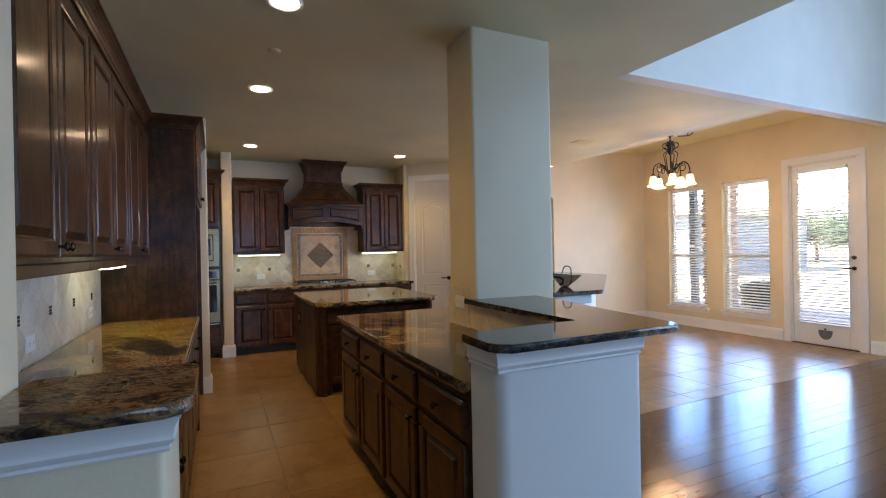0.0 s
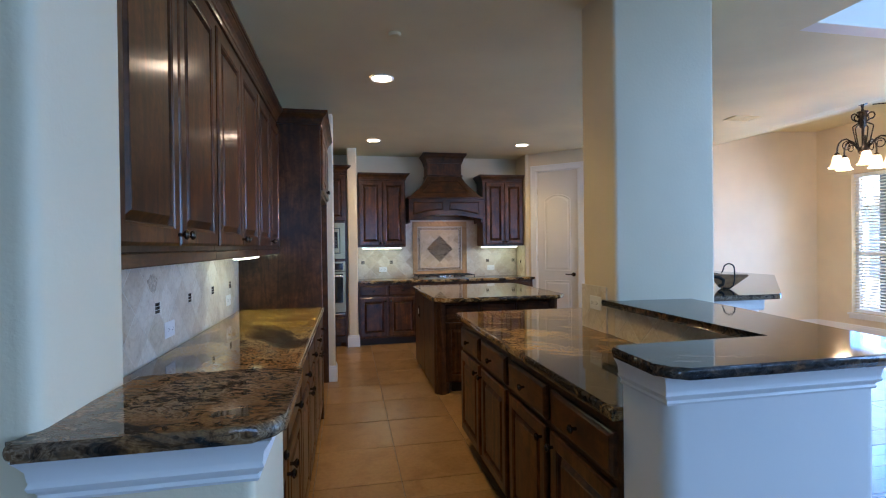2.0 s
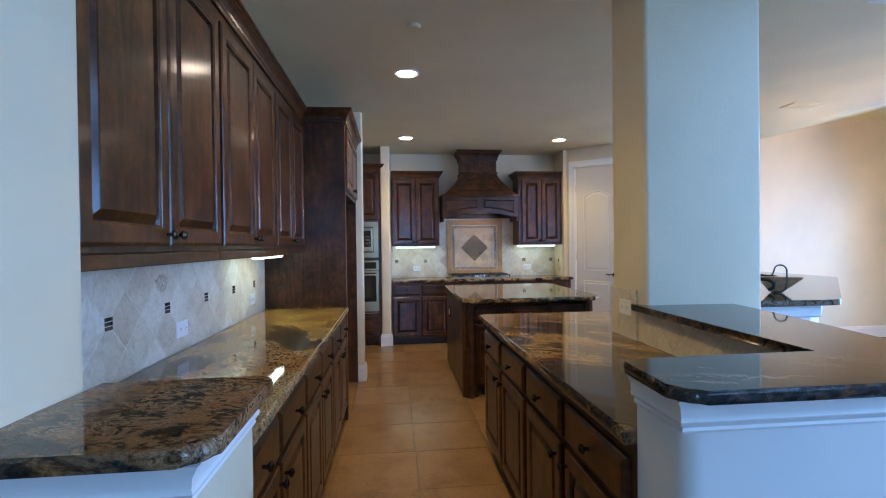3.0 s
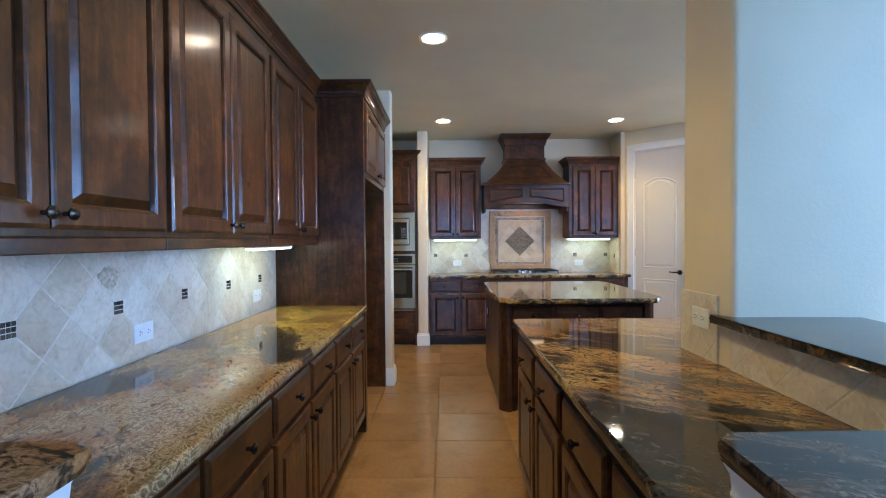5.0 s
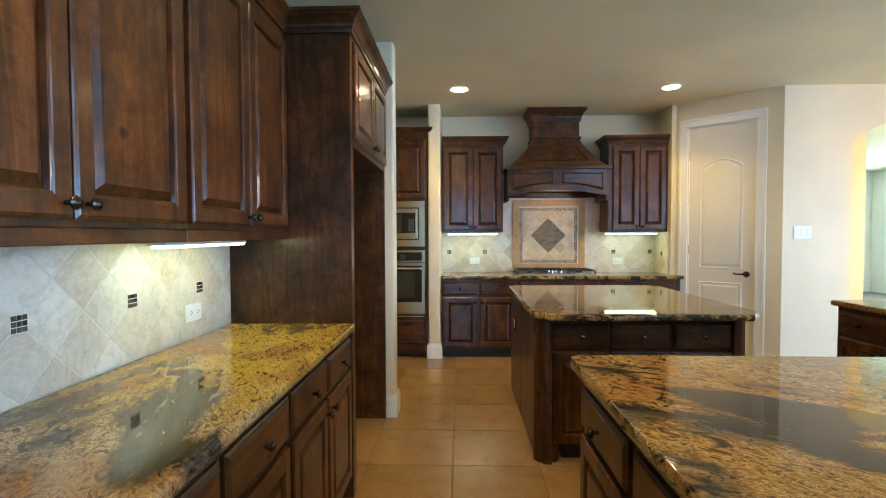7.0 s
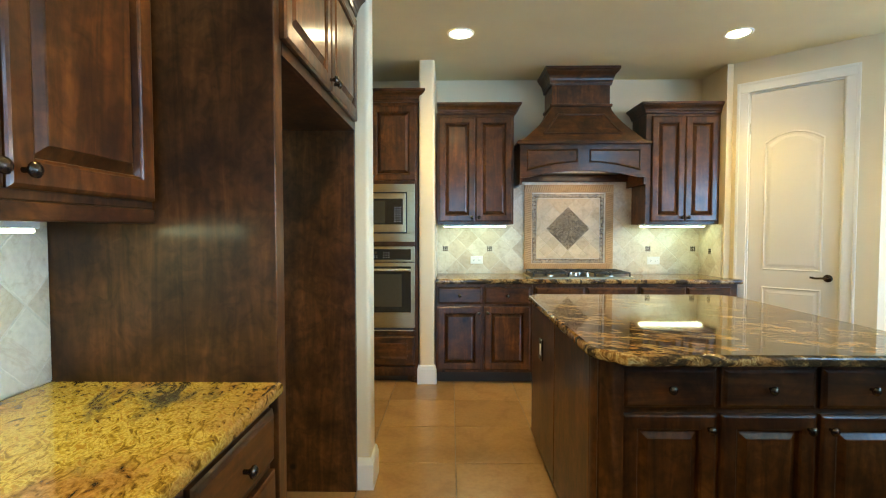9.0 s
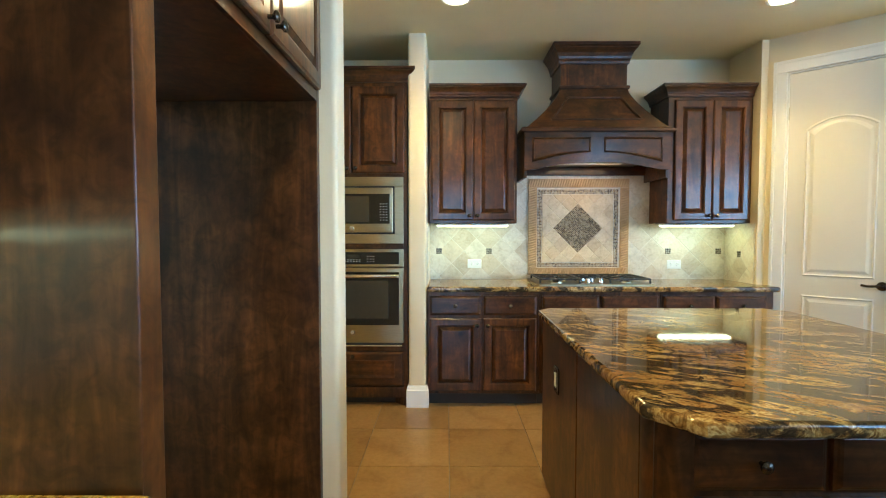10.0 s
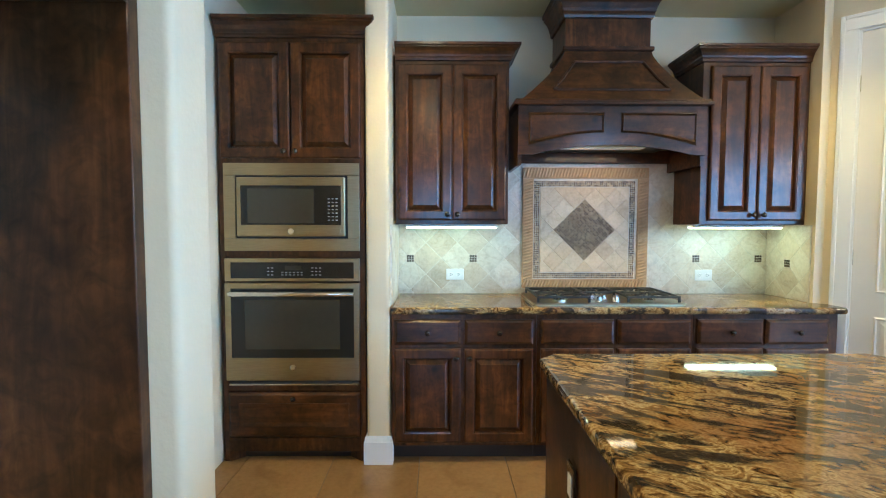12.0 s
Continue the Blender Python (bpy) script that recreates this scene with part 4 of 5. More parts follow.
bars(cp, "control_marks", GREY, -0.0246, [(x, z) for x in (0.25, 0.272, 0.50, 0.522, 0.544) for z in (0.642, 0.662, 0.682)] + [(0.33 + 0.022 * i, z) for i in range(6) for z in (0.642, 0.656)], 0.012, 0.005)
part("display", boxes((0.345, 0.44, -0.0252, -0.0247, 0.672, 0.695)), GLASSWIN, cp)
od = part("door", boxes((0, 0.768, -0.028, -0.001, 0.03, 0.596), bev=0.004), STEEL, ov)
part("glass", boxes((0.036, 0.735, -0.031, -0.0283, 0.165, 0.565), bev=0.001), BLACKGLASS, od)
part("window", boxes((0.115, 0.655, -0.0318, -0.0311, 0.215, 0.50)), GLASSWIN, od)
hd = part("handle", tube(bmesh.new(), [(0.04, -0.031, 0.535), (0.045, -0.062, 0.537), (0.07, -0.070, 0.538), (0.38, -0.076, 0.538), (0.70, -0.070, 0.538), (0.725, -0.062, 0.537), (0.73, -0.031, 0.535)], 0.0145, 10), CHROME, od, smooth=True)
part("badge", lathe(bmesh.new(), [(0.017, 0), (0.017, 0.003), (0.013, 0.004)], 18, "y"), CHROME, od, m=pose(0.384, -0.028, 0.108))
part("vent_trim", boxes((0.012, 0.756, -0.02, -0.001, 0.0, 0.010), bev=0.002), CHROME, ov)
part("vent_gap", boxes((0.015, 0.753, -0.012, -0.001, 0.0105, 0.029)), DARKSLOT, ov)

# ---- cooktop ----
ct = thing("gas_cooktop", pose(1.165, 7.165, LC), "stainless gas cooktop with black cast iron grates", "cooktop")
part("tray", prism(bmesh.new(), rounded([(0, 0), (0.90, 0), (0.90, 0.45), (0, 0.45)], 0.02, 4), 0.0005, 0.014, 0.004, 2), STEEL, ct)
for gx, wd, ya in ((0.025, 0.315, 0.035), (0.345, 0.21, 0.225), (0.56, 0.315, 0.035)):
    bm = bmesh.new()
    yb = 0.42
    ym = (ya + yb) / 2
    for y in (ya, ym, yb):
        box(bm, gx, gx + wd, y - 0.006, y + 0.006, 0.040, 0.053, 0.002)
    for x in (0.006, wd - 0.006):
        box(bm, gx + x - 0.006, gx + x + 0.006, ya, yb, 0.0405, 0.0535, 0.002)
        for y in (ya, yb):
            box(bm, gx + x - 0.006, gx + x + 0.006, y - 0.006, y + 0.006, 0.0142, 0.0400)
    for cy in ((ya + ym) / 2, (ym + yb) / 2) if ya < 0.1 else (ym,):
        reach = (wd / 2 - 0.01, (yb - ya) / (4.2 if ya < 0.1 else 2.2))
        for k in range(8):
            ang = k * math.pi / 4
            ux, uy = math.cos(ang), math.sin(ang)
            tube(bm, [(gx + wd / 2 + 0.028 * ux, cy + 0.024 * uy, 0.048), (gx + wd / 2 + 0.075 * ux, cy + 0.05 * uy, 0.054), (gx + wd / 2 + reach[0] * ux, cy + reach[1] * uy, 0.048)], 0.0055, 6)
    part("grate", bm, IRON, ct)
for bxx, byy in ((0.182, 0.131), (0.182, 0.324), (0.45, 0.322), (0.718, 0.131), (0.718, 0.324)):
    bn = part("burner", lathe(bmesh.new(), [(0.050, 0.0145), (0.050, 0.022), (0.036, 0.030), (0.02, 0.030)], 16), CHROME, ct, m=pose(bxx, byy, 0))
    part("burner_cap", lathe(bmesh.new(), [(0.032, 0.0305), (0.032, 0.036), (0.022, 0.0365)], 16), IRON, bn)
for kx, ky in ((0.400, 0.055), (0.500, 0.055), (0.375, 0.125), (0.450, 0.125), (0.525, 0.125)):
    part("control_knob", lathe(bmesh.new(), [(0.023, 0.0145), (0.023, 0.020), (0.017, 0.024), (0.015, 0.044), (0.010, 0.046)], 14), CHROME, ct, m=pose(kx, ky, 0), smooth=True)

# ---- island ----
isl = thing("kitchen_island", pose(1.005, 4.715, 0), "dark stained alder island with drawers, doors and canted corners", "island")
IW, ID = 1.215, 1.35
part("body", boxes((0.0, IW, 0.03, ID, 0.10, 0.874), bev=0.003), WOODBOX, isl)
part("toe_kick", boxes((0.155, IW - 0.155, 0.09, ID - 0.05, 0, 0.0995)), TOE, isl)
for x, way in ((-0.016, 1), (IW + 0.016, -1)):
    pts = [(x, 0.0824), (x, 0.058), (x + way * 0.008, 0.046), (x + way * 0.052, -0.002), (x + way * 0.066, -0.006), (x + way * 0.097, -0.006), (x + way * 0.097, 0.0824)]
    part("corner_post", prism(bmesh.new(), pts, 0.0, 0.8735), WOODBOX, isl, "canted corner post with rounded edges", smooth=True)
    part("foot", prism(bmesh.new(), [(x + way * 0.0975, 0.022), (x + way * 0.0975, 0.06), (x + way * 0.15, 0.06), (x + way * 0.128, 0.022)], 0.0, 0.0995), WOODBOX, isl)
for s in ((0.0825, 0.683), (0.690, ID - 0.004)):
    part("side_panel", boxes((-0.016, -0.0005, s[0] + 0.005, s[1], 0.04, 0.872), bev=0.002), WOODBOX, isl)
for i, x in enumerate((0.083, 0.438, 0.793)):
    wdt = 0.338
    drawer_front(isl, x, 0.69, wdt, 0.152, y=0.029)
    panel_door(isl, x, 0.115, wdt, 0.555, (wdt - 0.03 if i != 2 else 0.03, 0.505), y=0.029)
io = thing("island_outlet", pose(0.985, 5.72, 0.655), "bronze outlet plate with white insert on the island side", "outlet")
part("plate", boxes((-0.006, 0.003, -0.036, 0.036, -0.058, 0.058), bev=0.002), BRONZE, io)
part("insert", boxes((-0.009, -0.0062, -0.016, 0.016, -0.032, 0.032), bev=0.002), WHITEPL, io)

# ---- peninsula and sink run cabinets ----
PEN = lambda y: pose(0.985, y, 0, 0, 0, -90)
for y1, y0 in ((3.60, 2.595), (2.594, 1.603)):
    h = (y1 - y0) / 2
    base_cabinet(PEN(y1), y1 - y0, [(0.025, h - 0.05), (h + 0.025, h - 0.05)], "dark stained alder peninsula base cabinet", "peninsula cabinets", 0.55, z_dr=(0.695, 0.835), z_door=(0.125, 0.67))
c = thing("peninsula_back_cabinet", pose(1.54, 2.97, 0), "dark stained alder cabinet behind the column", "cabinet")
part("body", boxes((0.0, 0.93, 0.0, 0.65, 0.10, 0.874), bev=0.003), WOODBOX, c)
part("toe_kick", boxes((0.0, 0.93, 0.0, 0.58, 0, 0.0995)), TOE, c)
sk = base_cabinet(pose(3.115, 5.22, 0, 0, 0, -90), 1.22, [(0.02, 0.38), (0.42, 0.38), (0.82, 0.38)], "dark stained alder sink run cabinet", "sink cabinets", 0.55)

# ---- tiled backsplashes ----
def clip(poly, u0, u1, v0, v1):
    for axis, lim, sign in ((0, u0, 1), (0, u1, -1), (1, v0, 1), (1, v1, -1)):
        out = []
        for i, p in enumerate(poly):
            q = poly[(i + 1) % len(poly)]
            a, b2 = (p[axis] - lim) * sign, (q[axis] - lim) * sign
            if a >= 0:
                out.append(p)
            if a * b2 < 0:
                k = a / (a - b2)
                out.append((p[0] + (q[0] - p[0]) * k, p[1] + (q[1] - p[1]) * k))
        poly = out
        if len(poly) < 3:
            return []
    return poly


def span(poly):
    return abs(sum(p[0] * q[1] - q[0] * p[1] for p, q in zip(poly, poly[1:] + poly[:1]))) / 2


def face_of(a, way):
    """A wall face: a local frame with x along the wall, y up and z out into the room."""
    out = {"+x": (1, 0, 0), "-x": (-1, 0, 0), "-y": (0, -1, 0)}[way]
    up = Vector((0, 0, 1))
    n = Vector(out)
    u = up.cross(n)
    mt = Matrix((u, up, n)).transposed().to_4x4()
    mt.translation = Vector(a)
    return mt


def tile_piece(parent, poly, th, inset=0.0012, mat=TRAV):
    cx, cy = sum(p[0] for p in poly) / len(poly), sum(p[1] for p in poly) / len(poly)
    def shrink(d):
        r = []
        for x, y in poly:
            L = math.hypot(x - cx, y - cy)
            k = max(0.2, 1 - d * 1.4 / L)
            r.append((cx + (x - cx) * k, cy + (y - cy) * k))
        return r
    bm = bmesh.new()
    rings = [[bm.verts.new((x, y, z)) for x, y in r] for r, z in ((shrink(inset), 0.003), (shrink(inset), th - 0.002), (shrink(inset + 0.003), th))]
    n = len(poly)
    for a, c in zip(rings, rings[1:]):
        for i in range(n):
            bm.faces.new((a[i], a[(i + 1) % n], c[(i + 1) % n], c[i]))
    bm.faces.new(rings[-1])
    return part("tile", bm, mat, parent)


def diamond_tiles(name, mt, u0, u1, v0, v1, uc, vc, diag, label, holes=(), dots=(), outline=None):
    bs = tagged(part(name, boxes((u0, u1, v0, v1, 0.0005, 0.0091)), GROUT), label, "backsplash", kind="structure")
    bs.matrix_basis = mt
    h = diag / 2
    for i in range(int((u0 - uc) / h) - 2, int((u1 - uc) / h) + 3):
        for j in range(int((v0 - vc) / h) - 2, int((v1 - vc) / h) + 3):
            if (i + j) % 2 == 0:
                continue
            cu, cv = uc + i * h, vc + j * h
            p = clip([(cu - h, cv), (cu, cv - h), (cu + h, cv), (cu, cv + h)], u0, u1, v0, v1)
            if len(p) < 3 or span(p) < 0.0012:
                continue
            if any(a < cu < b2 and c < cv < d for a, b2, c, d in holes):
                continue
            tile_piece(bs, p, 0.010)
    for u, v in dots:
        bm = bmesh.new()
        for a in range(3):
            for c in range(3):
                x, y = u - 0.0165 + 0.0165 * a, v - 0.0165 + 0.0165 * c
                box(bm, x - 0.0069, x + 0.0069, y - 0.0069, y + 0.0069, 0.006, 0.0125)
        mi = part("mosaic_inset", bm, INSET, bs)
        part("inset_bed", boxes((u - 0.026, u + 0.026, v - 0.026, v + 0.026, 0.0052, 0.0108)), GROUT, mi)
    return bs


# left wall: u runs along +y from 1.56
mt = face_of((-0.6545, 4.317, 0), "+x")
# up x (+x) points along +y, so the origin sits at the near end
mt.translation = Vector((-0.6545, 1.56, 0))
diamond_tiles("backsplash_left", mt, 0.042, 2.756, 0.9155, 1.388, 2.685 - 1.56, 1.135, 0.2225, "tumbled travertine diamond tiles with small mosaic insets", dots=[(y - 1.56, 1.135) for y in (1.795, 2.24, 2.685, 3.13, 3.575, 4.02)])
bm = bmesh.new()
frnd = random.Random(11)
ring = [((0.050 + frnd.uniform(-0.012, 0.012)) * math.cos(k * math.pi / 9), (0.042 + frnd.uniform(-0.010, 0.010)) * math.sin(k * math.pi / 9)) for k in range(18)]
rr = [[bm.verts.new((2.638 - 1.56 + x * f, 1.249 + y * f, z)) for x, y in ring] for f, z in ((1.0, 0.0098), (0.92, 0.0125), (0.72, 0.0108), (0.5, 0.0128), (0.3, 0.0112))]
for a, c in zip(rr, rr[1:]):
    for k in range(18):
        bm.faces.new((a[k], a[(k + 1) % 18], c[(k + 1) % 18], c[k]))
bm.faces.new(rr[-1])
part("fossil", bm, FOSSIL, bpy.data.objects["backsplash_left"], "fossil mark in the stone")
mt = face_of((0.336, 7.6795, 0), "-y")
diamond_tiles("backsplash_back", mt, 0.0, 2.535, 0.9155, 1.83, 0.415 - 0.336, 1.157, 0.215, "travertine diamond tiles behind the cooktop", holes=[(0.85, 1.72, 0.95, 1.80), (0.0, 0.69, 1.40, 2.0), (1.88, 2.54, 1.40, 2.0)], dots=[(x - 0.336, 1.155) for x in (0.415, 0.845, 2.379, 2.81)])
mt = face_of((2.8755, 7.668, 0), "-x")
diamond_tiles("backsplash_return", mt, 0.0, 0.385, 0.9155, 1.388, 0.20, 1.14, 0.215, "travertine tiles on the short wall return", dots=[(0.20, 1.14)])
mt = face_of((0.3285, 7.16, 0), "+x")
diamond_tiles("backsplash_pier", mt, 0.0, 0.508, 0.9155, 1.388, 0.28, 1.14, 0.215, "travertine tiles on the pier side")
mt = face_of((1.5705, 2.598, 0), "-x")
diamond_tiles("backsplash_bar", mt, 0.0, 0.994, 0.9155, 1.0695, 0.12, 1.02, 0.20, "travertine tiles under the raised bar")
mt = face_of((1.5695, 2.95, 0), "-x")
diamond_tiles("backsplash_column", mt, 0.002, 0.270, 0.9155, 1.165, 0.12, 1.05, 0.20, "travertine tiles on the column side")

# framed medallion behind the cooktop
md = thing("tile_medallion", pose(1.608, 7.6695, 0), "framed travertine medallion with mosaic border and centre", "backsplash panel")
MX, MZ0, MZ1 = 0.430, 0.955, 1.775
part("backing", boxes((-MX, MX, -0.004, 0.0, MZ0, MZ1)), GROUT, md)


def rope(parent, a, b2, horizontal):
    """A border bar with slanting carved strands."""
    bm = bmesh.new()
    if horizontal:
        box(bm, a[0], b2[0], -0.014, -0.0042, a[1], b2[1], 0.003)
        n = int((b2[0] - a[0]) / 0.021)
        for i in range(n):
            x = a[0] + 0.021 * i
            tube(bm, [(x + 0.002, -0.015, a[1] + 0.008), (x + 0.019, -0.015, b2[1] - 0.008)], 0.0075, 5)
    else:
        box(bm, a[0], b2[0], -0.014, -0.0042, a[1], b2[1], 0.003)
        n = int((b2[1] - a[1]) / 0.021)
        for i in range(n):
            z = a[1] + 0.021 * i
            tube(bm, [(a[0] + 0.008, -0.015, z + 0.002), (b2[0] - 0.008, -0.015, z + 0.019)], 0.0075, 5)
    return part("carved_border", bm, ROPE, parent)


B = 0.075
rope(md, (-MX, MZ0), (MX, MZ0 + 0.06), True)
rope(md, (-MX, MZ1 - B), (MX, MZ1), True)
rope(md, (-MX, MZ0 + 0.0605), (-MX + B, MZ1 - B - 0.0005), False)
rope(md, (MX - B, MZ0 + 0.0605), (MX, MZ1 - B - 0.0005), False)


def mosaic(cells, s, y0, y1):
    vs, fs = [], []
    for x, z in cells:
        k = len(vs)
        h = s / 2
        for y, g in ((y0, h), (y1, h * 0.9)):
            vs += [(x - g, y, z - g), (x + g, y, z - g), (x + g, y, z + g), (x - g, y, z + g)]
        fs += [(k + 4, k + 5, k + 6, k + 7)] + [(k + i, k + (i + 1) % 4, k + 4 + (i + 1) % 4, k + 4 + i) for i in range(4)]
    me = bpy.data.meshes.new("mosaic")
    me.from_pydata(vs, [], fs)
    me.materials.append(MOSAIC)
    return me


P = 0.0128
ix0, ix1, iz0, iz1 = -MX + B + 0.004, MX - B - 0.004, MZ0 + 0.064, MZ1 - B - 0.004
cells = []
nx, nz = int((ix1 - ix0) / P), int((iz1 - iz0) / P)
for i in range(nx):
    for j in range(nz):
        if min(i, j, nx - 1 - i, nz - 1 - j) < 3:
            cells.append((ix0 + P * (i + 0.5), iz0 + P * (j + 0.5)))
tagged(part("mosaic_border", mosaic(cells, 0.0108, -0.0035, -0.0062), MOSAIC, md), kind="stuff")
fx0, fx1, fz0, fz1 = ix0 + 3 * P + 0.004, ix0 + (nx - 3) * P - 0.004, iz0 + 3 * P + 0.004, iz0 + (nz - 3) * P - 0.004
cxm, czm = (fx0 + fx1) / 2, (fz0 + fz1) / 2
R = 0.204
cells = []
q = int(R / (P * math.sqrt(2))) + 1
for i in range(-q, q + 1):
    for j in range(-q, q + 1):
        u, v2 = (i - j) * P / math.sqrt(2), (i + j) * P / math.sqrt(2)
        if abs(u) + abs(v2) <= R:
            cells.append((cxm + u, czm + v2))


def mosaic45(cells, s, y0, y1):
    vs, fs = [], []
    for x, z in cells:
        k = len(vs)
        h = s / math.sqrt(2)
        for y, g in ((y0, h), (y1, h * 0.9)):
            vs += [(x - g, y, z), (x, y, z - g), (x + g, y, z), (x, y, z + g)]
        fs += [(k + 4, k + 5, k + 6, k + 7)] + [(k + i, k + (i + 1) % 4, k + 4 + (i + 1) % 4, k + 4 + i) for i in range(4)]
    me = bpy.data.meshes.new("mosaic")
    me.from_pydata(vs, [], fs)
    me.materials.append(MOSAIC)
    return me


tagged(part("mosaic_diamond", mosaic45(cells, 0.0108, -0.0085, -0.0112), MOSAIC, md), kind="stuff")
h = 0.0705
fld = part("stone_field", boxes((fx0, fx1, -0.0078, -0.0041, fz0, fz1)), FIELDGROUT, md)
turn = pose(0, -0.002, 0, 90, 0, 0)
for i in range(-8, 9):
    for j in range(-8, 9):
        if (i + j) % 2:
            continue
        cu, cv = cxm + i * h, czm + j * h
        if abs(cu - cxm) + abs(cv - czm) < R + h * 0.5:
            continue
        p = clip([(cu - h, cv), (cu, cv - h), (cu + h, cv), (cu, cv + h)], fx0, fx1, fz0, fz1)
        if len(p) < 3 or span(p) < 0.0004:
            continue
        tile_piece(fld, p, 0.0085, 0.0006, FIELD).matrix_basis = turn

# ---- outlets and switches ----
def outlet(m, label, horizontal=True, rocker=0):
    o = thing("outlet" if not rocker else "light_switch", m, label, "outlet" if not rocker else "switch")
    w2, h2 = (0.060, 0.038) if horizontal else (0.038, 0.060)
    if rocker:
        w2, h2 = 0.085, 0.060
    part("plate", boxes((-w2, w2, -0.006, 0.0, -h2, h2), bev=0.0025), WHITEPL, o)
    if rocker:
        for i in range(rocker):
            x = (i - (rocker - 1) / 2) * 0.046
            part("rocker", boxes((x - 0.016, x + 0.016, -0.010, -0.0062, -0.033, 0.033), bev=0.002), WHITEPL, o)
    else:
        for s in (-1, 1):
            cx, cz = (s * 0.026, 0) if horizontal else (0, s * 0.026)
            so = part("socket", boxes((cx - 0.016, cx + 0.016, -0.0085, -0.0062, cz - 0.014, cz + 0.014), bev=0.002), WHITEPL, o)
            bm = bmesh.new()
            for dx, dz in ((-0.006, -0.004), (0.006, -0.004)) if not horizontal else ((-0.004, 0.006), (-0.004, -0.006)):
                box(bm, cx + dx - 0.0035, cx + dx + 0.0035, -0.0092, -0.0086, cz + dz - 0.0016, cz + dz + 0.0016)
            box(bm, cx + 0.005, cx + 0.009, -0.0092, -0.0086, cz - 0.002, cz + 0.002)
            part("slots", bm, DARKSLOT, so)
    return o


outlet(pose(0.721, 7.669, 1.047), "white horizontal outlet on travertine tiles")
outlet(pose(2.433, 7.669, 1.042), "white horizontal outlet on travertine tiles")
outlet(pose(-0.6440, 2.824, 1.017, 0, 0, 90), "white horizontal outlet on travertine tiles")
outlet(pose(-0.6440, 3.965, 1.030, 0, 0, 90), "white wall plate on travertine tiles", True)
outlet(pose(1.5590, 2.785, 1.07, 0, 0, -90), "white horizontal outlet on the column tiles")
outlet(pose(3.833, 6.599, 1.376), "white triple rocker light switch on cream wall", True, 3)

# ---- pantry door ----
pdm = PM
cs = thing("pantry_casing", pdm, "white painted door casing of the pantry", "trim", "", "structure")
for x0, x1, o0, o1 in ((D0 - 0.080, D0 + 0.004, D0 - 0.082, D0 - 0.060), (D1 - 0.004, D1 + 0.080, D1 + 0.060, D1 + 0.082)):
    sc = part("side_casing", boxes((x0, x1, -0.020, -0.0005, 0, DH + 0.0005), bev=0.003), TRIM, cs)
    part("outer_bead", boxes((o0, o1, -0.027, -0.0205, 0, DH + 0.086), bev=0.003), TRIM, sc)
hc = part("head_casing", boxes((D0 - 0.080, D1 + 0.080, -0.020, -0.0005, DH + 0.001, DH + 0.085), bev=0.003), TRIM, cs)
part("outer_bead", boxes((D0 - 0.059, D1 + 0.059, -0.027, -0.0205, DH + 0.064, DH + 0.086), bev=0.003), TRIM, hc)
for x0, x1 in ((D0 + 0.0005, D0 + 0.016), (D1 - 0.016, D1 - 0.0005)):
    part("jamb", boxes((x0, x1, 0.0, 0.119, 0, DH - 0.0005)), TRIM, cs)
part("head_jamb", boxes((D0 + 0.0165, D1 - 0.0165, 0.0, 0.119, DH - 0.0105, DH - 0.0005)), TRIM, cs)


def arch_door(name, m, w, h, mat, label):
    """A two-panel door whose upper panel has an arched head."""
    d = thing(name, m, label, "door", kind="structure")
    part("leaf", boxes((0, w, 0.0, 0.035, 0.008, h), bev=0.002), mat, d)
    st = 0.105
    def panel(z0, z1, rise):
        def ring(inset, y):
            pts = [(st + inset, z0 + inset), (w - st - inset, z0 + inset), (w - st - inset, z1 - inset)]
            for k in range(1, 12):
                u = 1 - 2 * k / 12
                x = w / 2 + u * (w / 2 - st - inset)
                pts.append((x, z1 - inset + rise * (1 - abs(u) ** 2.0)))
            pts.append((st + inset, z1 - inset))
            return [bm.verts.new((x, y, z)) for x, z in pts]
        bm = bmesh.new()
        rings = [ring(i, y) for i, y in ((0, -0.0003), (0.008, -0.007), (0.016, -0.0015), (0.030, -0.0015), (0.050, -0.007), (0.056, -0.007))]
        for a, c in zip(rings, rings[1:]):
            for k in range(len(a)):
                j = (k + 1) % len(a)
                bm.faces.new((a[k], a[j], c[j], c[k]))
        bm.faces.new(rings[-1])
        return bm
    part("panel", panel(0.20, 0.86, 0.0), mat, d)
    part("panel", panel(1.00, 2.02 + (h - 2.44), 0.075), mat, d)
    hg = part("handle", lathe(bmesh.new(), [(0.030, 0.0), (0.031, 0.006), (0.024, 0.010), (0.011, 0.012), (0.010, 0.045), (0.006, 0.046)], 16, "y"), BRONZE, d, "dark bronze lever handle", pose(w - 0.065, -0.0005, 0.955), True)
    part("lever", tube(bmesh.new(), [(0, -0.040, 0), (-0.03, -0.044, 0.002), (-0.075, -0.044, -0.002), (-0.11, -0.042, 0.005)], 0.0085, 8), BRONZE, hg, smooth=True)
    for z in (0.25, 1.2, 2.2):
        part("hinge", lathe(bmesh.new(), [(0.006, -0.045), (0.006, 0.045)], 8), CHROME, d, m=pose(-0.002, -0.006, z))
    return d


arch_door("door_1", pdm @ pose(D0 + 0.017, 0.012, 0), D1 - D0 - 0.034, DH - 0.012, DOORPAINT, "white two panel pantry door with arched upper panel, closed")

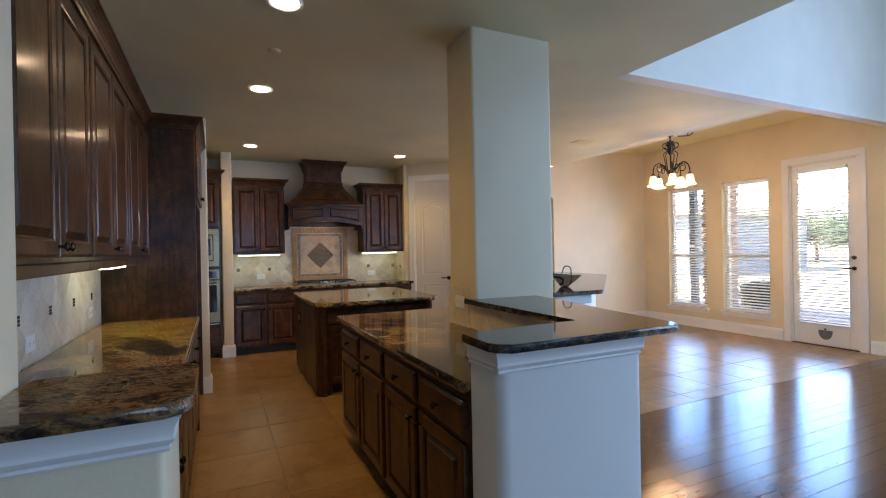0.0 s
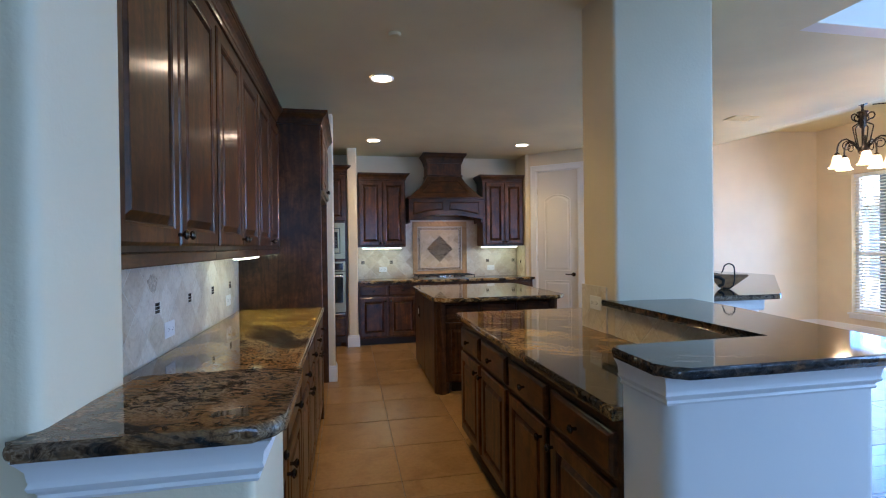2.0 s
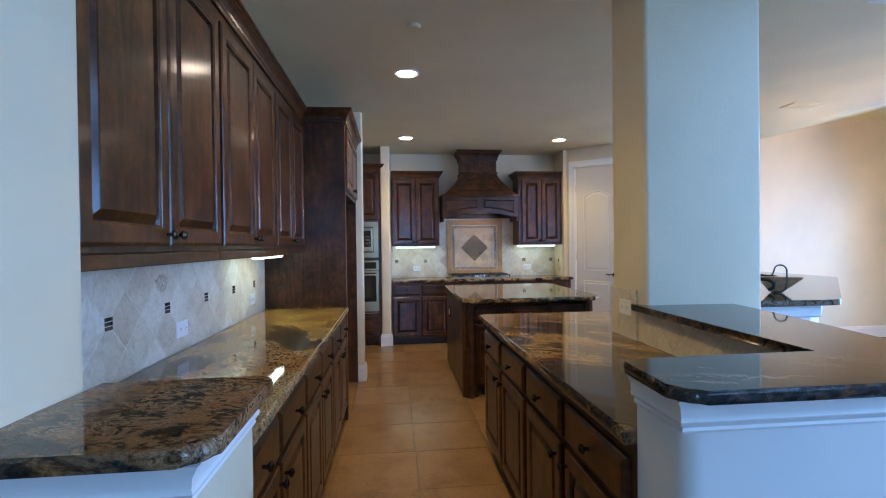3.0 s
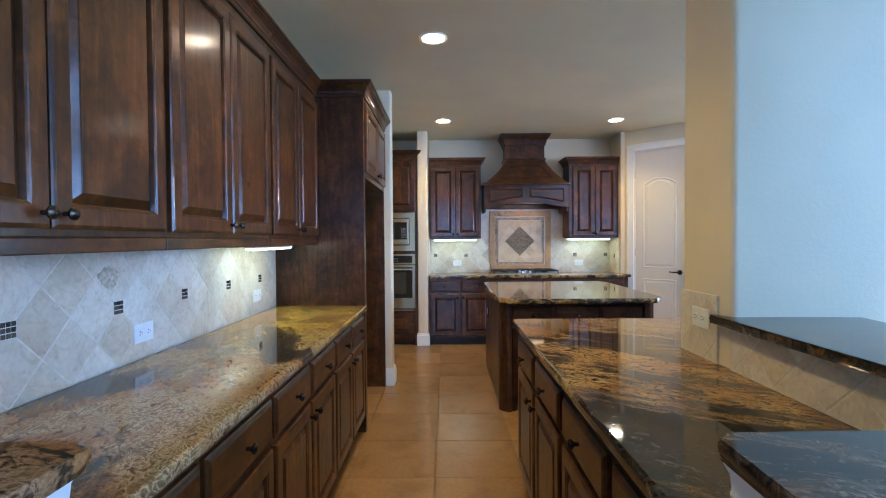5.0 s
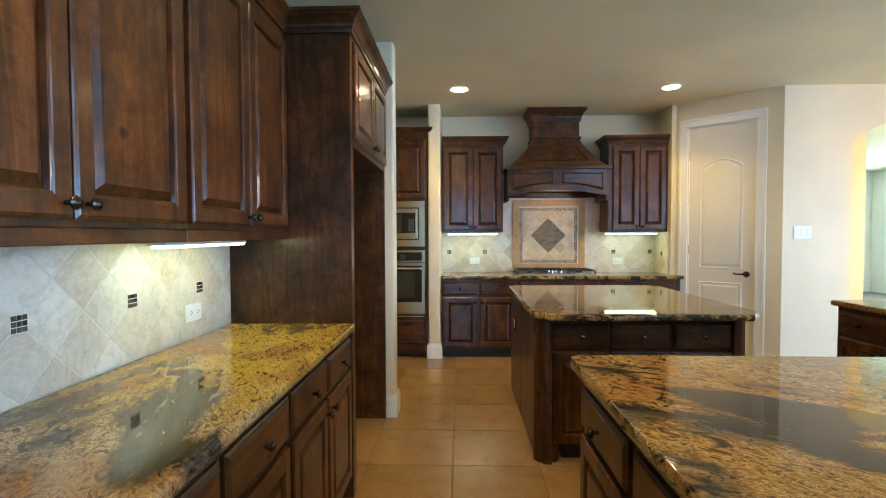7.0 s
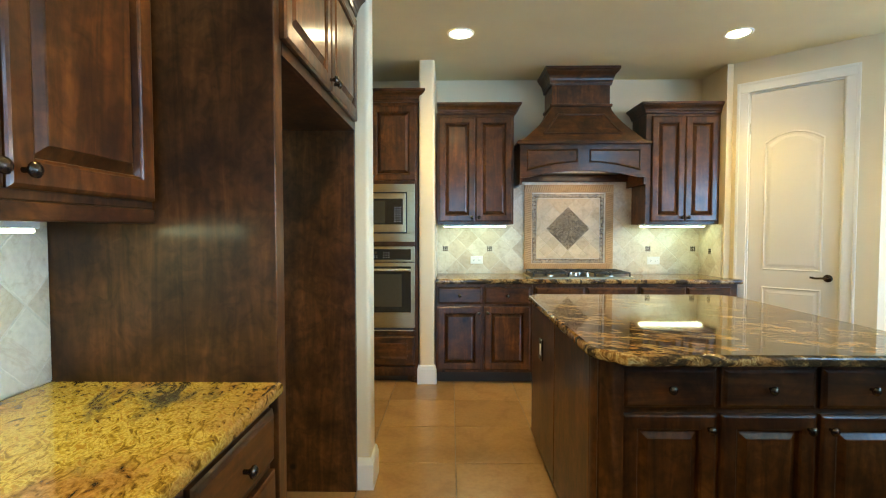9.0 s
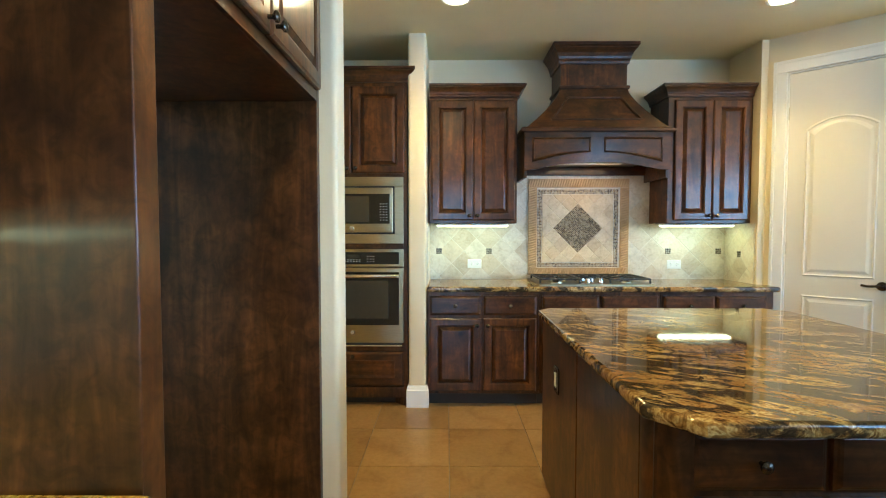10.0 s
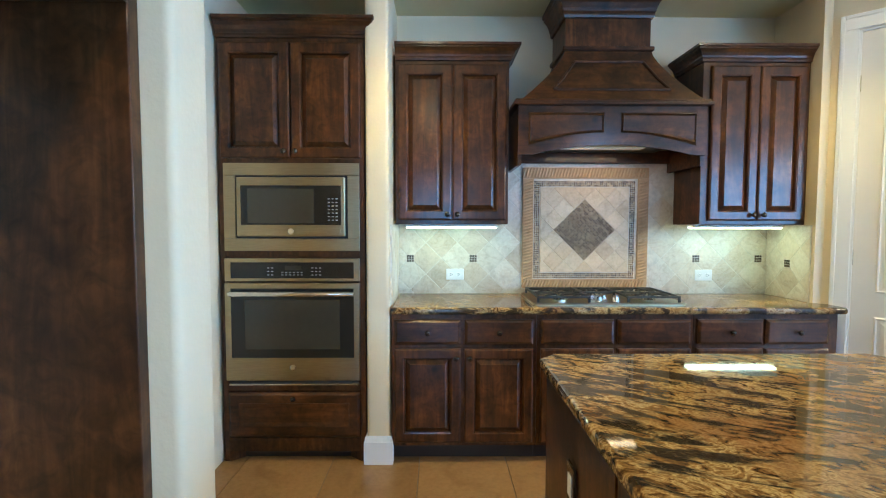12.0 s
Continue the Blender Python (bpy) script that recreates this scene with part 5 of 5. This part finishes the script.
# ---- windows and patio door ----
def blind(parent, y0, y1, z0, z1, x, pitch=0.044):
    bm = bmesh.new()
    n = int((z1 - z0) / pitch)
    for k in range(n):
        z = z0 + pitch * (k + 0.5)
        vs = [bm.verts.new(p) for p in ((x - 0.020, y0, z - 0.0075), (x + 0.020, y0, z + 0.0075), (x + 0.020, y1, z + 0.0075), (x - 0.020, y1, z - 0.0075))]
        wv = [bm.verts.new((v.co.x, v.co.y, v.co.z + 0.0022)) for v in vs]
        bm.faces.new(vs[::-1])
        bm.faces.new(wv)
        for i in range(4):
            bm.faces.new((vs[i], vs[(i + 1) % 4], wv[(i + 1) % 4], wv[i]))
    tagged(part("slats", bm, BLIND, parent), kind="stuff")
    part("head_rail", boxes((x - 0.025, x + 0.025, y0, y1, z1 + 0.004, z1 + 0.05), bev=0.004), BLIND, parent)
    part("bottom_rail", boxes((x - 0.022, x + 0.022, y0, y1, z0 - 0.022, z0 - 0.004), bev=0.004), BLIND, parent)


def pane(parent, y0, y1, z0, z1, x):
    p = part("pane", boxes((x, x + 0.004, y0, y1, z0, z1)), CLEAR, parent)
    p.visible_shadow = False
    return p


for k, (y0, y1) in enumerate((W1, W2)):
    wd = thing(f"window_{k + 1}", pose(0, 0, 0), "white single hung window with open horizontal blinds", "window", "nook windows", "structure")
    zm = 1.22
    part("window_frame", boxes((7.58, 7.648, y0 + 0.0005, y0 + 0.045, WZ0 + 0.0005, WZ1 - 0.0005), (7.58, 7.648, y1 - 0.045, y1 - 0.0005, WZ0 + 0.0005, WZ1 - 0.0005), (7.58, 7.648, y0 + 0.0455, y1 - 0.0455, WZ0 + 0.0005, WZ0 + 0.05), (7.58, 7.648, y0 + 0.0455, y1 - 0.0455, WZ1 - 0.05, WZ1 - 0.0005), (7.575, 7.648, y0 + 0.0455, y1 - 0.0455, zm - 0.025, zm + 0.025)), TRIM, wd)
    pane(wd, y0 + 0.046, y1 - 0.046, WZ0 + 0.051, zm - 0.026, 7.615)
    pane(wd, y0 + 0.046, y1 - 0.046, zm + 0.026, WZ1 - 0.051, 7.615)
    part("window_sill", boxes((7.455, 7.574, y0 - 0.04, y1 + 0.04, WZ0 - 0.03, WZ0 - 0.0005), (7.482, 7.4995, y0 - 0.03, y1 + 0.03, WZ0 - 0.085, WZ0 - 0.0305), bev=0.005), TRIM, wd)
    bl = thing("window_blind", pose(0, 0, 0), "white horizontal blind with open slats", "blind", "nook blinds")
    blind(bl, y0 + 0.02, y1 - 0.02, WZ0 + 0.03, WZ1 - 0.055, 7.54)
pd = thing("door_2", pose(0, 0, 0), "white full glass patio door with blinds, closed", "door", "", "structure")
y0, y1 = PD
part("leaf", boxes((7.53, 7.57, y0 + 0.02, y0 + 0.125, 0.012, PZ - 0.02), (7.53, 7.57, y1 - 0.095, y1 - 0.02, 0.012, PZ - 0.02), (7.53, 7.57, y0 + 0.1255, y1 - 0.0955, 0.012, 0.30), (7.53, 7.57, y0 + 0.1255, y1 - 0.0955, 2.39, PZ - 0.02), bev=0.003), TRIM, pd)
pane(pd, y0 + 0.126, y1 - 0.096, 0.301, 2.389, 7.55)
part("threshold", boxes((7.50, 7.65, y0, y1, -0.006, 0.011)), BRONZE, pd)
for z, r in ((1.20, 0.026), (1.06, 0.026)):
    part("lock", lathe(bmesh.new(), [(r, 0.0), (r, 0.012), (0.012, 0.02), (0.012, 0.05), (0.006, 0.051)], 14, "x"), BRONZE, pd, m=pose(7.5295, y0 + 0.065, z) @ pose(0, 0, 0, 0, 0, 180))
part("lever", tube(bmesh.new(), [(7.485, y0 + 0.065, 1.06), (7.48, y0 + 0.13, 1.058), (7.485, y0 + 0.17, 1.06)], 0.008, 8), BRONZE, pd)
part("jamb", boxes((7.5005, 7.648, y0, y0 + 0.018, 0.012, PZ - 0.0005), (7.5005, 7.648, y1 - 0.018, y1, 0.012, PZ - 0.0005), (7.5005, 7.648, y0 + 0.0185, y1 - 0.0185, PZ - 0.018, PZ - 0.0005)), TRIM, pd)
bl = thing("door_blind", pose(0, 0, 0), "white horizontal blind hung on the patio door", "blind")
blind(bl, y0 + 0.115, y1 - 0.085, 0.34, 2.36, 7.495)
structure("patio_casing", boxes((7.478, 7.4995, y0 - 0.09, y0, 0, PZ + 0.0), (7.478, 7.4995, y1, y1 + 0.09, 0, PZ + 0.0), (7.478, 7.4995, y0 - 0.09, y1 + 0.09, PZ + 0.0005, PZ + 0.09), bev=0.004), TRIM, "white painted casing of the patio door", "trim")
pt = thing("door_plaque", pose(7.529, 3.652, 0.215), "dark half-round metal plaque hung low on the patio door", "plaque")
bm = bmesh.new()
half = [(0.082, 0.0), (-0.082, 0.0)] + [(-0.082 * math.cos(math.pi * k / 12), -0.02 - 0.105 * math.sin(math.pi * k / 12)) for k in range(13)]
rings = [[bm.verts.new((x, y * f, z * f - (1 - f) * 0.05)) for y, z in half] for x, f in ((-0.0005, 1.0), (-0.009, 1.0), (-0.012, 0.93))]
for a, c in zip(rings, rings[1:]):
    for k in range(len(half)):
        q = (k + 1) % len(half)
        bm.faces.new((a[k], a[q], c[q], c[k]))
bm.faces.new(rings[0])
bm.faces.new(rings[-1])
part("plate", bm, PEWTER, pt)
part("hanger", boxes((-0.010, -0.001, -0.010, 0.010, 0.0005, 0.030), bev=0.002), BRONZE, pt)

# ---- lamps ----
def downlight(x, y, watts, z=CZ):
    d = thing("downlight", pose(x, y, z), "round recessed ceiling downlight, switched on", "ceiling light", "ceiling downlights")
    bm = bmesh.new()
    lathe_ring = [(0.098, -0.0005), (0.098, -0.006), (0.090, -0.011), (0.078, -0.008), (0.074, -0.0025)]
    rings = []
    for r, h2 in lathe_ring:
        rings.append([bm.verts.new((r * math.cos(2 * math.pi * k / 28), r * math.sin(2 * math.pi * k / 28), h2)) for k in range(28)])
    for a, c in zip(rings, rings[1:]):
        for k in range(28):
            bm.faces.new((a[k], a[(k + 1) % 28], c[(k + 1) % 28], c[k]))
    part("trim_ring", bm, WHITEPL, d, smooth=True)
    part("lens", lathe(bmesh.new(), [(0.073, -0.002), (0.073, -0.004), (0.05, -0.006)], 28), CANLENS, d)
    sp = new("downlight_lamp", bpy.data.lights.new("downlight_lamp", "SPOT"))
    sp.data.energy, sp.data.color, sp.data.spot_size, sp.data.spot_blend, sp.data.shadow_soft_size = watts * INDOOR, (1.0, 0.72, 0.22), radians(125), 0.8, 0.07
    sp.location = (x, y, z - 0.02)


for x, y in ((0.50, 2.75), (0.49, 4.27), (0.54, 6.58), (2.575, 6.60)):
    downlight(x, y, 90)


def strip(x0, x1, y0, y1, z, label, lens=STRIP):
    s = thing("undercabinet_light", pose((x0 + x1) / 2, (y0 + y1) / 2, z), label, "light", "undercabinet lights")
    a, c = (x1 - x0) / 2, (y1 - y0) / 2
    part("housing", boxes((-a, a, -c, c, 0.012, 0.030), bev=0.003), WHITEPL, s)
    part("lens", boxes((-a + 0.006, a - 0.006, -c + 0.006, c - 0.006, 0.003, 0.0118), bev=0.004), lens, s)


strip(0.40, 0.98, 7.42, 7.50, 1.36, "slim glowing lamp under the back wall cabinet")
strip(2.22, 2.80, 7.42, 7.50, 1.36, "slim glowing lamp under the back wall cabinet")
strip(-0.50, -0.44, 3.45, 4.06, 1.324, "slim glowing lamp under the tall wall cabinets", STRIPLEFT)

sd = thing("smoke_detector", pose(0.515, 3.43, CZ), "small round ceiling sprinkler cap", "ceiling fitting")
part("cap", lathe(bmesh.new(), [(0.040, -0.0005), (0.040, -0.010), (0.032, -0.018), (0.012, -0.020)], 20), CEIL, sd)

vt = thing("ceiling_vent", pose(4.52, 4.90, CZ), "white louvred ceiling air vent", "vent")
part("frame", boxes((-0.16, 0.16, -0.09, -0.075, -0.010, -0.0005), (-0.16, 0.16, 0.075, 0.09, -0.010, -0.0005), (-0.16, -0.145, -0.0745, 0.0745, -0.010, -0.0005), (0.145, 0.16, -0.0745, 0.0745, -0.010, -0.0005)), CEIL, vt)
for k in range(7):
    part("slat", boxes((-0.1445, 0.1445, -0.066 + 0.02 * k, -0.056 + 0.02 * k, -0.009, -0.001)), CEIL, vt)
ef = thing("ceiling_hook", pose(5.91, 4.45, 2.905), "small dark swag hook with a bent arm in the nook ceiling", "hook")
part("arm", tube(bmesh.new(), [(-0.085, 0.075, -0.022), (0.0, 0.0, -0.026), (0.03, -0.03, -0.018), (0.055, -0.055, 0.012)], 0.007, 6), BRONZE, ef)
part("stem", tube(bmesh.new(), [(0.0, 0.0, -0.024), (0.012, -0.012, 0.012)], 0.006, 6), BRONZE, ef)


def chandelier(x, y, ztop, ceiling):
    """Wrought iron: a turned head with curled scrolls, lyre-shaped side bars, five arms, bell shades of amber glass."""
    c = thing("chandelier", pose(x, y, ztop) @ Matrix.Diagonal((0.82, 0.82, 1, 1)), "dark wrought iron chandelier with amber bell shades, lit", "chandelier")
    top = ceiling - ztop
    bm = bmesh.new()
    lathe(bm, [(0.010, 0.0), (0.013, top * 0.5), (0.020, top - 0.012), (0.048, top - 0.006), (0.050, top + 0.008)], 14)
    tube(bm, [(0.018 * math.cos(k * math.pi / 6), 0, 0.018 * math.sin(k * math.pi / 6) + 0.012) for k in range(13)], 0.004, 6)
    part("canopy", bm, BRONZE, c, smooth=True)
    part("stem", lathe(bmesh.new(), [(0.010, 0.0), (0.058, -0.004), (0.060, -0.016), (0.046, -0.026), (0.042, -0.13), (0.030, -0.165), (0.012, -0.18), (0.011, -0.36), (0.030, -0.375), (0.050, -0.40), (0.052, -0.425), (0.028, -0.455), (0.036, -0.475), (0.020, -0.50), (0.007, -0.52)], 14), BRONZE, c, smooth=True)

    def arc(cx, cz, rad, a0, a1, n2=11):
        return [(cx + rad * math.cos(radians(a0 + (a1 - a0) * i / n2)), 0, cz + rad * math.sin(radians(a0 + (a1 - a0) * i / n2))) for i in range(n2 + 1)]

    for k in range(5):
        r = pose(0, 0, 0, 0, 0, 72 * k + 8)
        part("top_scroll", tube(bmesh.new(), [(0.040, 0, -0.115), (0.062, 0, -0.10)] + arc(0.085, -0.058, 0.034, -110, 200), 0.0075, 6), BRONZE, c, m=r, smooth=True)
        part("side_bar", tube(bmesh.new(), [(0.044, 0, -0.125), (0.090, 0, -0.150), (0.105, 0, -0.162), (0.100, 0, -0.20), (0.086, 0, -0.26), (0.072, 0, -0.32), (0.048, 0, -0.395)], 0.0072, 6), BRONZE, c, m=r, smooth=True)
        arm = [(0.040, 0, -0.41), (0.085, 0, -0.355), (0.13, 0, -0.305), (0.175, 0, -0.283), (0.22, 0, -0.292), (0.256, 0, -0.325), (0.272, 0, -0.375), (0.275, 0, -0.425)]
        part("arm", tube(bmesh.new(), arm, 0.0095, 7), BRONZE, c, m=r, smooth=True)
        part("lower_scroll", tube(bmesh.new(), [(0.095, 0, -0.345)] + arc(0.170, -0.352, 0.045, 130, -150) + arc(0.163, -0.352, 0.024, -150, -330, 7), 0.0065, 6), BRONZE, c, m=r, smooth=True)
        part("socket", lathe(bmesh.new(), [(0.012, -0.420), (0.030, -0.432), (0.033, -0.452)], 12), BRONZE, c, m=r @ pose(0.275, 0, 0))
        bm = bmesh.new()
        prof = [(0.030, -0.446), (0.046, -0.462), (0.054, -0.495), (0.062, -0.535), (0.078, -0.565), (0.094, -0.580)]
        rings = []
        for rad, z in prof + [(q2[0] - 0.004, q2[1]) for q2 in prof[::-1]]:
            rings.append([bm.verts.new((0.275 + rad * math.cos(2 * math.pi * i / 20), rad * math.sin(2 * math.pi * i / 20), z)) for i in range(20)])
        for a, b2 in zip(rings, rings[1:]):
            for i in range(20):
                bm.faces.new((a[i], a[(i + 1) % 20], b2[(i + 1) % 20], b2[i]))
        part("shade", bm, SHADEGLASS, c, "amber frosted glass bell shade", r, True)
    return c


chandelier(5.50, 4.38, 2.755, 2.829)
for k in range(5):
    lp = new("chandelier_lamp", bpy.data.lights.new("chandelier_lamp", "POINT"))
    lp.data.energy, lp.data.color, lp.data.shadow_soft_size = 30 * INDOOR, (1.0, 0.68, 0.36), 0.035
    lp.location = (5.50 + 0.2255 * math.cos(radians(72 * k + 8)), 4.38 + 0.2255 * math.sin(radians(72 * k + 8)), 2.125)

# ---- loose things on the far bar ----
bk = thing("wine_holder", pose(2.585, 2.97, 1.1005, 0, 0, -40.7), "brown leather sling wine holder with a bent iron handle", "wine holder")
prof = [(-0.115, 0.092), (-0.055, 0.012), (-0.035, 0.0), (0.000, 0.0), (0.020, 0.008), (0.112, 0.086), (0.108, 0.092)]
bm = bmesh.new()
rings = [[bm.verts.new((x * f + (1 - f) * -0.01, y, z * f + (1 - f) * 0.05)) for x, z in prof] for y, f in ((0.0, 0.96), (0.004, 1.0), (0.050, 1.0), (0.054, 0.96))]
for a, c in zip(rings, rings[1:]):
    for k in range(len(prof)):
        q = (k + 1) % len(prof)
        bm.faces.new((a[k], a[q], c[q], c[k]))
bm.faces.new(rings[0])
bm.faces.new(rings[-1])
part("sling", bm, LEATHER, bk)
part("dark_band", tube(bmesh.new(), [(-0.095, -0.004, 0.080), (-0.050, -0.008, 0.074), (-0.026, -0.008, 0.056), (-0.030, -0.008, 0.030), (-0.055, -0.006, 0.016)], 0.0105, 8), IRON, bk, "dark curved strap", smooth=True)
part("handle", tube(bmesh.new(), [(-0.030, -0.012, 0.006), (0.008, -0.014, 0.006), (0.026, -0.014, 0.022), (0.034, -0.014, 0.060), (0.034, -0.010, 0.125)] + [(0.004 + 0.030 * math.cos(radians(a)), -0.006, 0.130 + 0.032 * math.sin(radians(a))) for a in range(0, 181, 20)] + [(-0.032, -0.006, 0.112), (-0.038, -0.006, 0.104)], 0.0042, 7), IRON, bk, "bent iron rod handle", smooth=True)

# ---- outdoors ----
structure("ground", boxes((7.66, 900, -900, 900, -0.40, -0.16), (-900, 7.655, -900, -5.2, -0.40, -0.16)), LAWN, "mown lawn reaching to the horizon", "ground")
structure("patio", boxes((7.66, 12.5, -1.0, 8.19, -0.159, -0.06)), CONCRETE, "pale concrete patio outside the nook", "patio")


def brick_pillar(x, y):
    p = thing("porch_pillar", pose(x, y, -0.06), "red brick porch pillar with pale mortar", "pillar", "porch pillars")
    part("core", boxes((-0.205, 0.205, -0.205, 0.205, 0, 2.9)), MORTAR, p)
    me = shared(("brick",), lambda: boxes((-0.097, 0.097, -0.022, 0.022, 0, 0.058), bev=0.003), BRICK)
    for row in range(36):
        z = 0.006 + row * 0.072
        s = 0.05 if row % 2 else -0.05
        for k in (-1, 1):
            part("brick", me, BRICK, p, m=pose(-0.205, s / 2 + k * 0.105, z, 0, 0, 90))
            part("brick", me, BRICK, p, m=pose(s / 2 + k * 0.105, -0.205, z))
    return p


brick_pillar(9.0, 6.13)
pp = thing("porch_post", pose(9.0, 6.69, -0.06), "slender painted porch post beside the brick pillar", "post")
part("shaft", boxes((-0.06, 0.06, -0.06, 0.06, 0.121, 2.78), bev=0.006), SIDING, pp)
part("plinth", boxes((-0.085, 0.085, -0.085, 0.085, 0.0, 0.12), bev=0.008), SIDING, pp)
part("capital", boxes((-0.085, 0.085, -0.085, 0.085, 2.781, 2.905), bev=0.008), SIDING, pp)
# roof sheet out of view, deepened to x 9.6 to shade the bricks
structure("porch_beam", boxes((8.8, 9.2, 1.5, 8.19, 2.85, 3.2), (7.66, 9.6, 1.5, 8.19, 3.26, 3.36)), SIDING, "painted porch beam and unseen roof that shades the brick pillar", "porch")
nb = thing("neighbour_house", pose(26, 22, -0.16), "grey blue neighbouring house far across the lawn", "house")
part("wall", boxes((-5, 5, -6, 6, 0, 3.0)), SIDING, nb)
part("roof", prism(bmesh.new(), [(-5.5, -6.5), (5.5, -6.5), (5.5, 6.5), (-5.5, 6.5)], 3.0, 3.4), MORTAR, nb)


def tree(x, y, h, spread, seed, label="broad leafy green tree on the lawn", k2=1.0):
    rnd = random.Random(seed)
    t2 = thing("tree", pose(x, y, -0.16), label, "tree" if k2 == 1.0 else "shrub", "garden trees" if k2 == 1.0 else "")
    bm = bmesh.new()
    pts = [(0, 0, 0), (0.05, 0.03, h * 0.2), (-0.04, 0.06, h * 0.45), (0.05, 0, h * 0.8)]
    rings = []
    for i, p in enumerate(pts):
        r = 0.16 * k2 * (1 - 0.25 * i)
        rings.append([bm.verts.new((p[0] + r * math.cos(k * math.pi / 4), p[1] + r * math.sin(k * math.pi / 4), p[2])) for k in range(8)])
    for a, c in zip(rings, rings[1:]):
        for k in range(8):
            bm.faces.new((a[k], a[(k + 1) % 8], c[(k + 1) % 8], c[k]))
    for k in range(7):
        a = rnd.uniform(0, 6.28)
        z = h * rnd.uniform(0.35, 0.65)
        tube(bm, [(0, 0, z), (math.cos(a) * spread * 0.4, math.sin(a) * spread * 0.4, z + h * 0.12), (math.cos(a) * spread * 0.7, math.sin(a) * spread * 0.7, z + h * 0.2)], 0.04 * k2, 5)
    part("trunk", bm, BARK, t2)
    vs, fs = [], []
    for k in range(90):
        a, q = rnd.uniform(0, 6.28), rnd.random() ** 0.5
        cx, cy, cz = math.cos(a) * spread * q, math.sin(a) * spread * q, h * rnd.uniform(0.4, 1.0)
        for _ in range(45):
            d = Vector((rnd.gauss(0, 1), rnd.gauss(0, 1), rnd.gauss(0, 0.7))) * 0.28 * k2
            u = Vector((rnd.gauss(0, 1), rnd.gauss(0, 1), rnd.gauss(0, 1))).normalized() * 0.11 * k2 ** 0.7
            w2 = u.orthogonal().normalized() * 0.05 * k2 ** 0.7
            o = Vector((cx, cy, cz)) + d
            i = len(vs)
            vs += [tuple(o - u), tuple(o + w2), tuple(o + u), tuple(o - w2)]
            fs.append((i, i + 1, i + 2, i + 3))
    me = bpy.data.meshes.new("crown")
    me.from_pydata(vs, [], fs)
    me.materials.append(LEAF)
    part("crown", me, LEAF, t2)
    return t2


for k, (x, y, h2, s) in enumerate(((39, 16.5, 2.9, 2.4), (41, 20.5, 3.3, 2.7), (40, 24, 3.6, 2.6), (44, 29, 4.4, 3.2), (46, 23, 4.0, 3.0))):
    tree(x, y, h2, s, k + 1)
tree(11.0, 6.62, 0.62, 0.30, 6, "low round green shrub at the patio edge", 0.32)

# ---- floor pieces ----
ROW, COL = 4.177, 0.497
PT = 0.509
tiles = []
for i in range(-14, 20):
    for j in range(-8, 12):
        x0, x1 = COL + PT * i, COL + PT * (i + 1)
        y0, y1 = ROW + PT * j, ROW + PT * (j + 1)
        if y1 <= 2.95:
            continue
        y0 = max(y0, 2.952)
        x0, x1, y1 = max(x0, -0.8), min(x1, 7.50), min(y1, 9.4)
        if x1 - x0 < 0.03 or y1 - y0 < 0.03:
            continue
        if y0 > 6.8 and x0 > 2.95 and x1 < 3.6:
            continue
        tiles.append((x0, x1, y0, y1))
for i in range(-2, 3):
    for j in range(-6, -2):
        x0, x1 = COL + PT * i, COL + PT * (i + 1)
        y0, y1 = ROW + PT * j, min(ROW + PT * (j + 1), 2.9515)
        x0, x1 = max(x0, -0.30), min(x1, 1.40)
        if y1 - y0 > 0.03 and x1 - x0 > 0.03:
            tiles.append((x0, x1, y0, y1))
for x0, x1, y0, y1 in tiles:
    w2, d2 = round(x1 - x0 - 0.005, 3), round(y1 - y0 - 0.005, 3)
    me = shared(("floor_tile", w2, d2), lambda: boxes((0, w2, 0, d2, -0.0078, 0.0), bev=0.0018), FLOORTILE)
    part("floor_tile", me, FLOORTILE, floor, m=pose(x0 + 0.0025, y0 + 0.0025, random.uniform(-0.0006, 0.0)))
rnd = random.Random(5)
y = 2.9485
rowi = 0
while y > -2.0:
    y0 = y - 0.125
    x = 1.402 if y > 1.10 else -4.1
    x -= rnd.uniform(0, 0.01)
    while x < 7.49:
        L = rnd.choice((0.9, 1.2, 1.5, 1.8)) + rnd.choice((0, 0.15))
        x1 = min(x + L, 7.495)
        if x1 - x > 0.08:
            w2 = round(x1 - x - 0.0015, 2)
            me = shared(("floor_plank", w2), lambda: boxes((0, w2, 0, 0.1235, -0.0078, 0.0), bev=0.0012), PLANK)
            part("floor_plank", me, PLANK, floor, m=pose(x, y0, 0))
        x = x1
    y = y0
